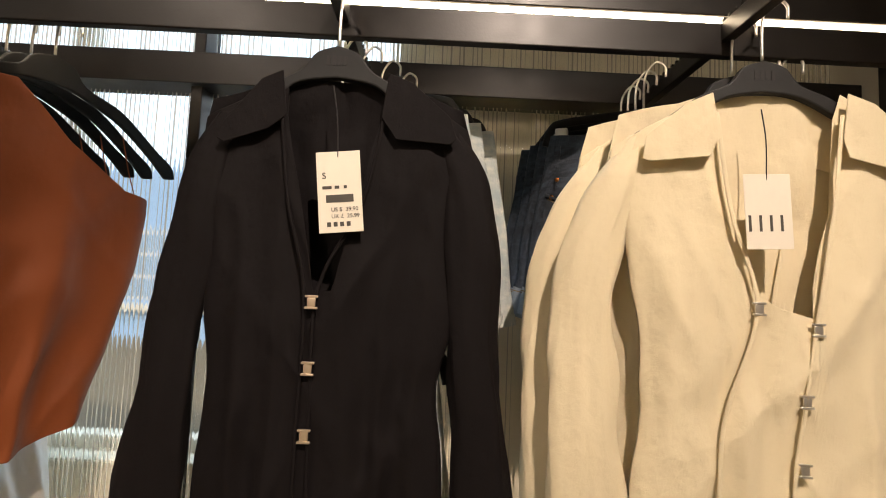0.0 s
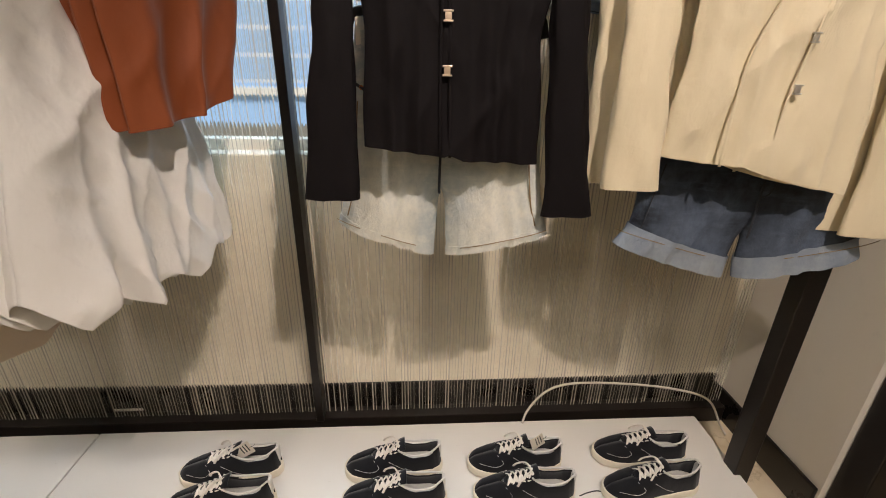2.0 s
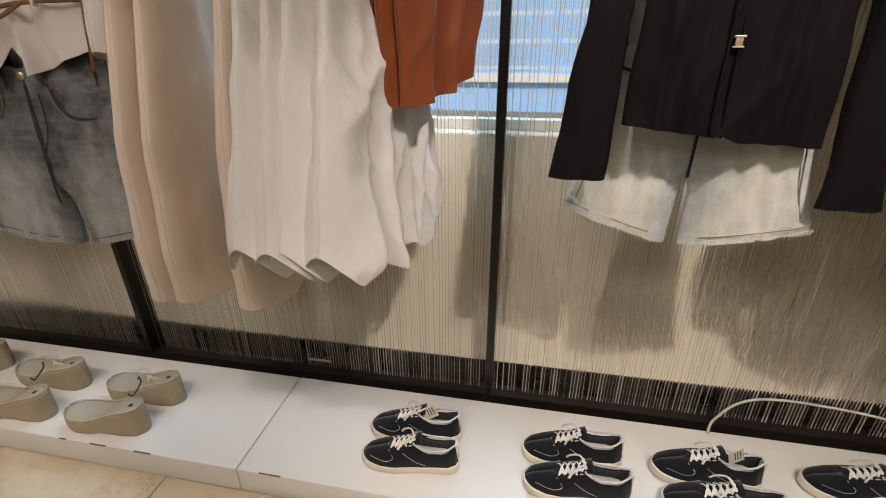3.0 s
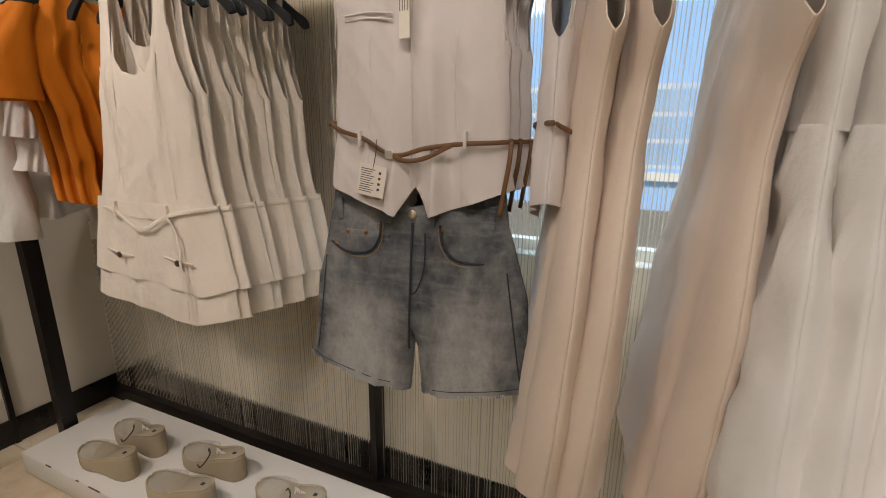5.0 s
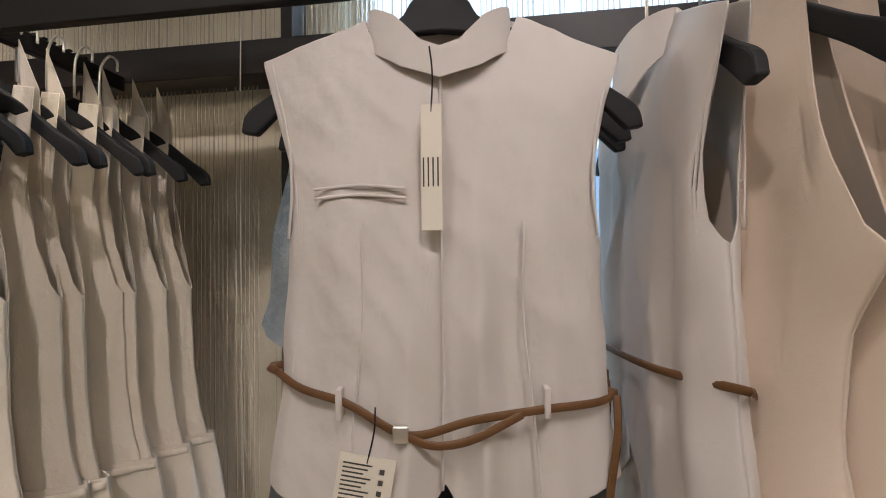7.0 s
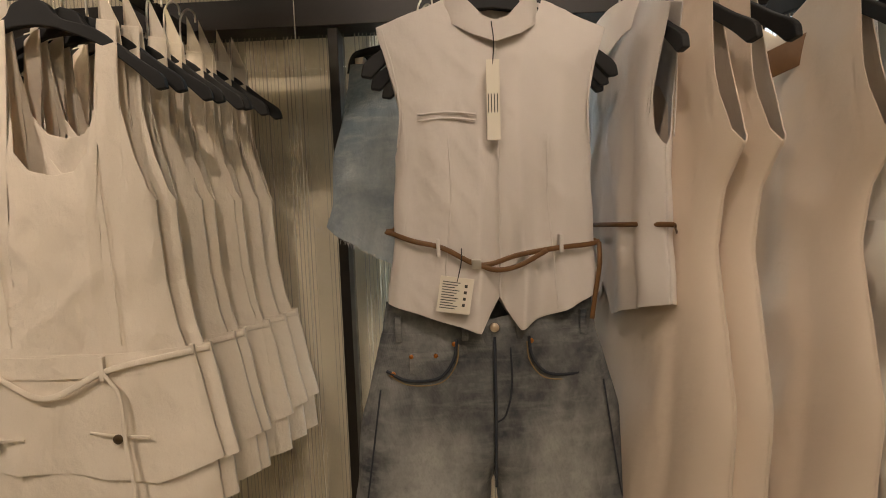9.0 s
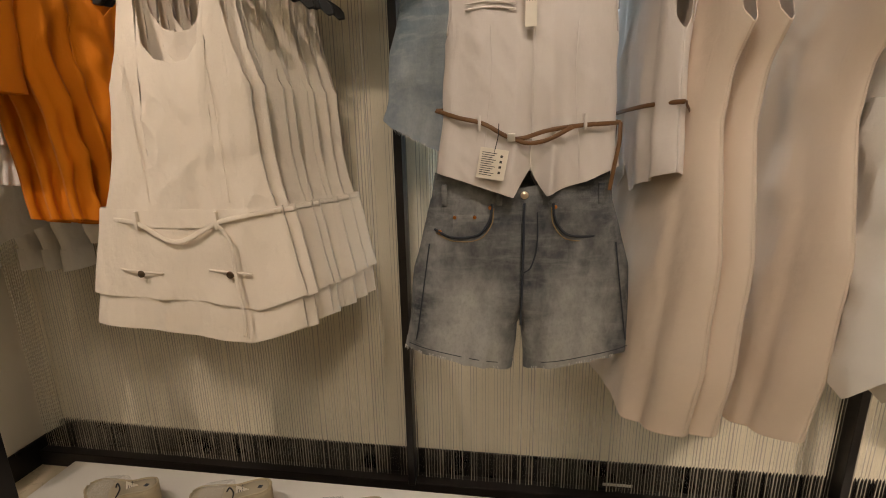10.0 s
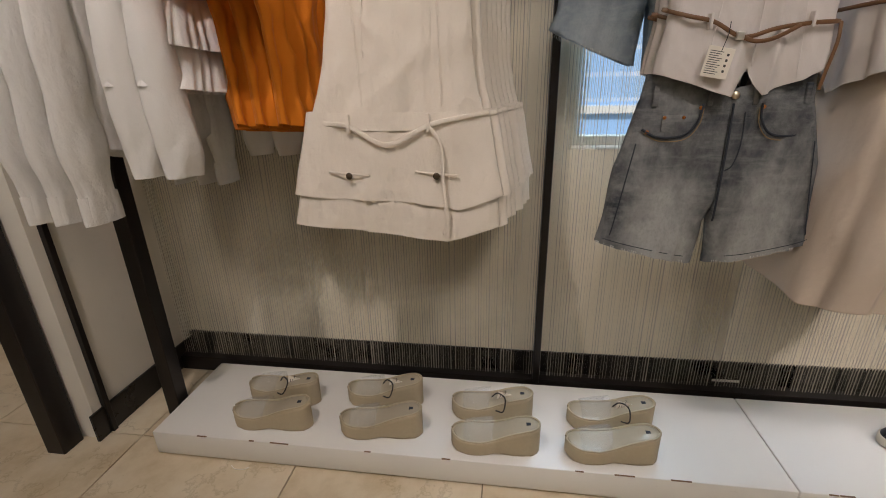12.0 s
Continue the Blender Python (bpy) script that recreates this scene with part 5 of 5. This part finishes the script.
def make_sneaker(m, label):
    L = 0.288
    s = thing("sneaker", m, label, "sneaker", "black canvas sneakers")
    sole = part("sole", sole_grid(L + 0.006, [(a, w + 0.003) for a, w in SHOE_W], [(0, 0.008), (0.15, 0.004), (1, 0.004)], [(0, 0.034), (0.2, 0.028), (0.6, 0.026), (1, 0.032)]), M_SOLE, s, "cream rubber sole")
    part("outsole", sole_grid(L * 0.97, [(a, w - 0.001) for a, w in SHOE_W], [(0, 0.004), (0.1, 0), (1, 0)], [(0, 0.008), (0.15, 0.006), (1, 0.006)]), M_GUM, sole, "brick red outsole")
    for e in (-1, 1):
        u = part("upper", half_upper(L, e), M_CANVAS, s, "black canvas upper", True, 0.003)
        part("stitch_line", rod([(-0.115, e * 0.030, 0.047), (-0.07, e * 0.0445, 0.046), (-0.045, e * 0.043, 0.058), (-0.06, e * 0.024, 0.071)], 0.0006, 6, 6), M_LINING, u, "pale stitching")
        part("side_stitch", rod([(-0.015, e * 0.036, 0.073), (0.02, e * 0.040, 0.05), (0.05, e * 0.037, 0.034)], 0.0005, 6, 6), M_LINING, u, "pale stitching")
        part("collar_trim", rod([(0.012, e * 0.020, 0.101), (0.03, e * 0.025, 0.091), (0.06, e * 0.0275, 0.083), (0.105, e * 0.024, 0.086), (0.135, e * 0.010, 0.098)], 0.0028, 8, 6), M_LINING, u, "pale collar binding")
    part("insole", sole_grid(L * 0.9, [(a, w * 0.85) for a, w in SHOE_W], [(0, 0.03), (1, 0.03)], [(0, 0.034), (1, 0.038)]), M_LINING, s, "pale lining")
    vs, fs = [], []
    for i in range(9):
        t = i / 8
        x, z = -0.062 + 0.095 * t, 0.070 + 0.042 * t
        for j in range(5):
            y = (j / 4 - 0.5) * (0.026 + 0.022 * t)
            vs.append((x, y, z - y * y * 14))
    for i in range(8):
        for j in range(4):
            fs.append((i * 5 + j, i * 5 + j + 1, i * 5 + j + 6, i * 5 + j + 5))
    part("tongue", (vs, fs), M_CANVAS, s, "", True, 0.004)
    for k in range(5):
        x = -0.052 + 0.0145 * k
        z = 0.079 + 0.0052 * k
        part("lace", rod([(x, -0.021, z - 0.008), (x + 0.004, -0.008, z + 0.004), (x + 0.010, 0.008, z + 0.004), (x + 0.014, 0.021, z - 0.006)], 0.003, 8, 4, flat=(0.0042, 0.0018)), M_LACE, s, "flat white lace")
        part("lace", rod([(x + 0.012, -0.021, z - 0.006), (x + 0.008, -0.008, z + 0.006), (x + 0.002, 0.008, z + 0.006), (x, 0.021, z - 0.008)], 0.003, 8, 4, flat=(0.0042, 0.0018)), M_LACE, s, "flat white lace")
    for e in (-1, 1):
        part("lace_bow", rod([(0.014, 0, 0.108), (0.0, e * 0.018, 0.116), (-0.022, e * 0.03, 0.100), (-0.03, e * 0.034, 0.086)], 0.003, 8, 5, flat=(0.0036, 0.0016)), M_LACE, s, "lace end")
    part("heel_tab", box(0.132, 0.1415, -0.011, 0.011, 0.045, 0.098, 0.003), M_LINING, s, "pale heel tab")
    return s


SNEAKERS = [(-0.305, 0.965, 4), (-0.315, 1.075, 4), (0.172, 0.958, 1), (0.166, 1.07, 3), (0.541, 0.96, -1), (0.536, 1.07, 0), (0.917, 0.965, 4), (0.938, 1.085, -3)]
sn = None
for x, y, turn in SNEAKERS:
    at = pose(x, y, 0.1, 0, 0, turn)
    sn = copy_thing(sn, at) if sn else make_sneaker(at, "black canvas sneaker with white laces and cream rubber sole")
for x, y in ((-0.25, 1.08), (0.62, 1.075)):
    make_tag(x, y, 0.205, 0.05, 0.045, [(-0.018, -0.012 - 0.008 * k, 0.03, 0.003) for k in range(3)], "small white tag lying in the sneaker", 70, 20, "shoe tags", 0.01)

SAND_W = [(0, 0.006), (0.02, 0.022), (0.08, 0.040), (0.2, 0.050), (0.35, 0.051), (0.6, 0.041), (0.8, 0.039), (0.92, 0.034), (0.98, 0.018), (1.0, 0.005)]


def make_sandal(m):
    L = 0.285
    s = thing("platform_sandal", m, "taupe foam platform sandal with a clear toe strap", "sandal", "taupe platform sandals")
    bot = [(0, 0.012), (0.1, 0.002), (0.25, 0.0), (0.38, 0.004), (0.5, 0.010), (0.62, 0.004), (0.72, 0), (1, 0)]
    top = [(0, 0.058), (0.15, 0.050), (0.35, 0.050), (0.5, 0.060), (0.7, 0.083), (0.85, 0.095), (1, 0.10)]
    part("sole", sole_grid(L, SAND_W, bot, top), M_FOAM, s, "moulded taupe foam sole")
    ft, fw = lerp(top), lerp(SAND_W)
    ss = [0.5 - 0.5 * math.cos(math.pi * i / 20) for i in range(21)]
    ring = [(q * L * 0.985 - L * 0.985 / 2, -fw(q) * 0.93, ft(q) + 0.002) for q in ss] + [(q * L * 0.985 - L * 0.985 / 2, fw(q) * 0.93, ft(q) + 0.002) for q in reversed(ss[:-1])]
    part("rim", rod(ring, 0.0034, 8, 1), M_FOAM, s, "raised rim")
    part("insole", sole_grid(L * 0.94, [(a, w * 0.86) for a, w in SAND_W], [(a, z - 0.004) for a, z in top], [(a, z + 0.0012) for a, z in top]), M_INSOLE, s, "smooth footbed")
    vs, fs = [], []
    for i in range(11):
        t = i / 10
        x = -0.098 + 0.085 * t
        w, h = 0.046 + 0.004 * math.sin(t * 3), 0.030 + 0.026 * t
        for j in range(15):
            a = math.pi * j / 14
            vs.append((x + 0.012 * math.sin(a) * (t - 0.3), -w * math.cos(a), 0.050 + h * math.sin(a) ** 0.8))
    for i in range(10):
        for j in range(14):
            fs.append((i * 15 + j, i * 15 + j + 1, i * 15 + j + 16, i * 15 + j + 15))
    strap = part("toe_strap", (vs, fs), M_PVC, s, "clear plastic toe strap", True, 0.0012)
    strap.visible_shadow = False
    part("footbed_mark", box(0.098, 0.112, -0.006, 0.006, 0.0965, 0.0985), M_STITCH, s, "small printed mark", False)
    return s


SANDALS = [(-2.464, 0.94, 1), (-2.485, 1.075, -4), (-2.072, 0.945, 4), (-2.098, 1.10, 3), (-1.684, 0.92, 1), (-1.70, 1.07, 0), (-1.32, 0.925, 2), (-1.298, 1.065, 1)]
sd = None
for i, (x, y, turn) in enumerate(SANDALS):
    at = pose(x, y, 0.1, 0, 0, turn)
    sd = copy_thing(sd, at) if sd else make_sandal(at)
    if i % 2:
        c = thing("cord_loop", pose(x + 0.02, y - 0.05, 0.1), "black elastic cord tying the sandal pair", "cord", "black cords")
        part("loop", rod([(-0.02, 0.03, 0.09), (0.0, 0.02, 0.115), (0.025, 0.0, 0.11), (0.02, -0.035, 0.085), (-0.005, -0.03, 0.082)], 0.0023, 6, 6), M_BLACKRUBBER, c)
        make_tag(x + 0.045, y - 0.002, 0.195, 0.045, 0.035, [(-0.014 + 0.007 * k, -0.026, 0.002, 0.014) for k in range(4)], "white card tag tied to the sandals", 12, 0, "shoe tags", 0.01)

loose = thing("elastic_band", pose(0.735, 0.965, 0.1), "short black elastic band lying on the plinth", "band")
part("strand", rod([(-0.03, -0.01, 0.002), (0.0, 0.0, 0.002), (0.03, 0.004, 0.002), (0.05, -0.006, 0.002)], 0.0016, 6, 6), M_BLACKRUBBER, loose)
curl = thing("loose_thread", pose(-2.55, 0.825, 0.0), "pale curled thread on the floor beside the plinth", "thread")
part("strand", rod([(-0.03, 0.0, 0.002), (-0.01, -0.012, 0.003), (0.02, -0.01, 0.002), (0.035, 0.0, 0.003)], 0.0016, 6, 6), M_LACE, curl)

# ---- floor tiles ----
TILE, GAP = 0.64, 0.004
tile_me = None
floor_ob = bpy.data.objects["floor"]
for ix in range(-7, 9):
    for iy in range(-7, 2):
        x0, y0 = -1.72 + ix * TILE, 0.92 - TILE + iy * TILE
        if y0 > 0.95:
            continue
        hgt = TILE if y0 + TILE < 1.3 else 1.405 - y0
        if tile_me is None:
            t = part("tile", box(0, TILE - GAP, 0, TILE - GAP, -0.012, 0, 0.0015), M_MARBLE, floor_ob, "", False)
            tile_me = t.data
        else:
            t = new("tile", tile_me)
            t.parent = floor_ob
        t.location = (x0 + GAP / 2, y0 + GAP / 2, -0.0005)
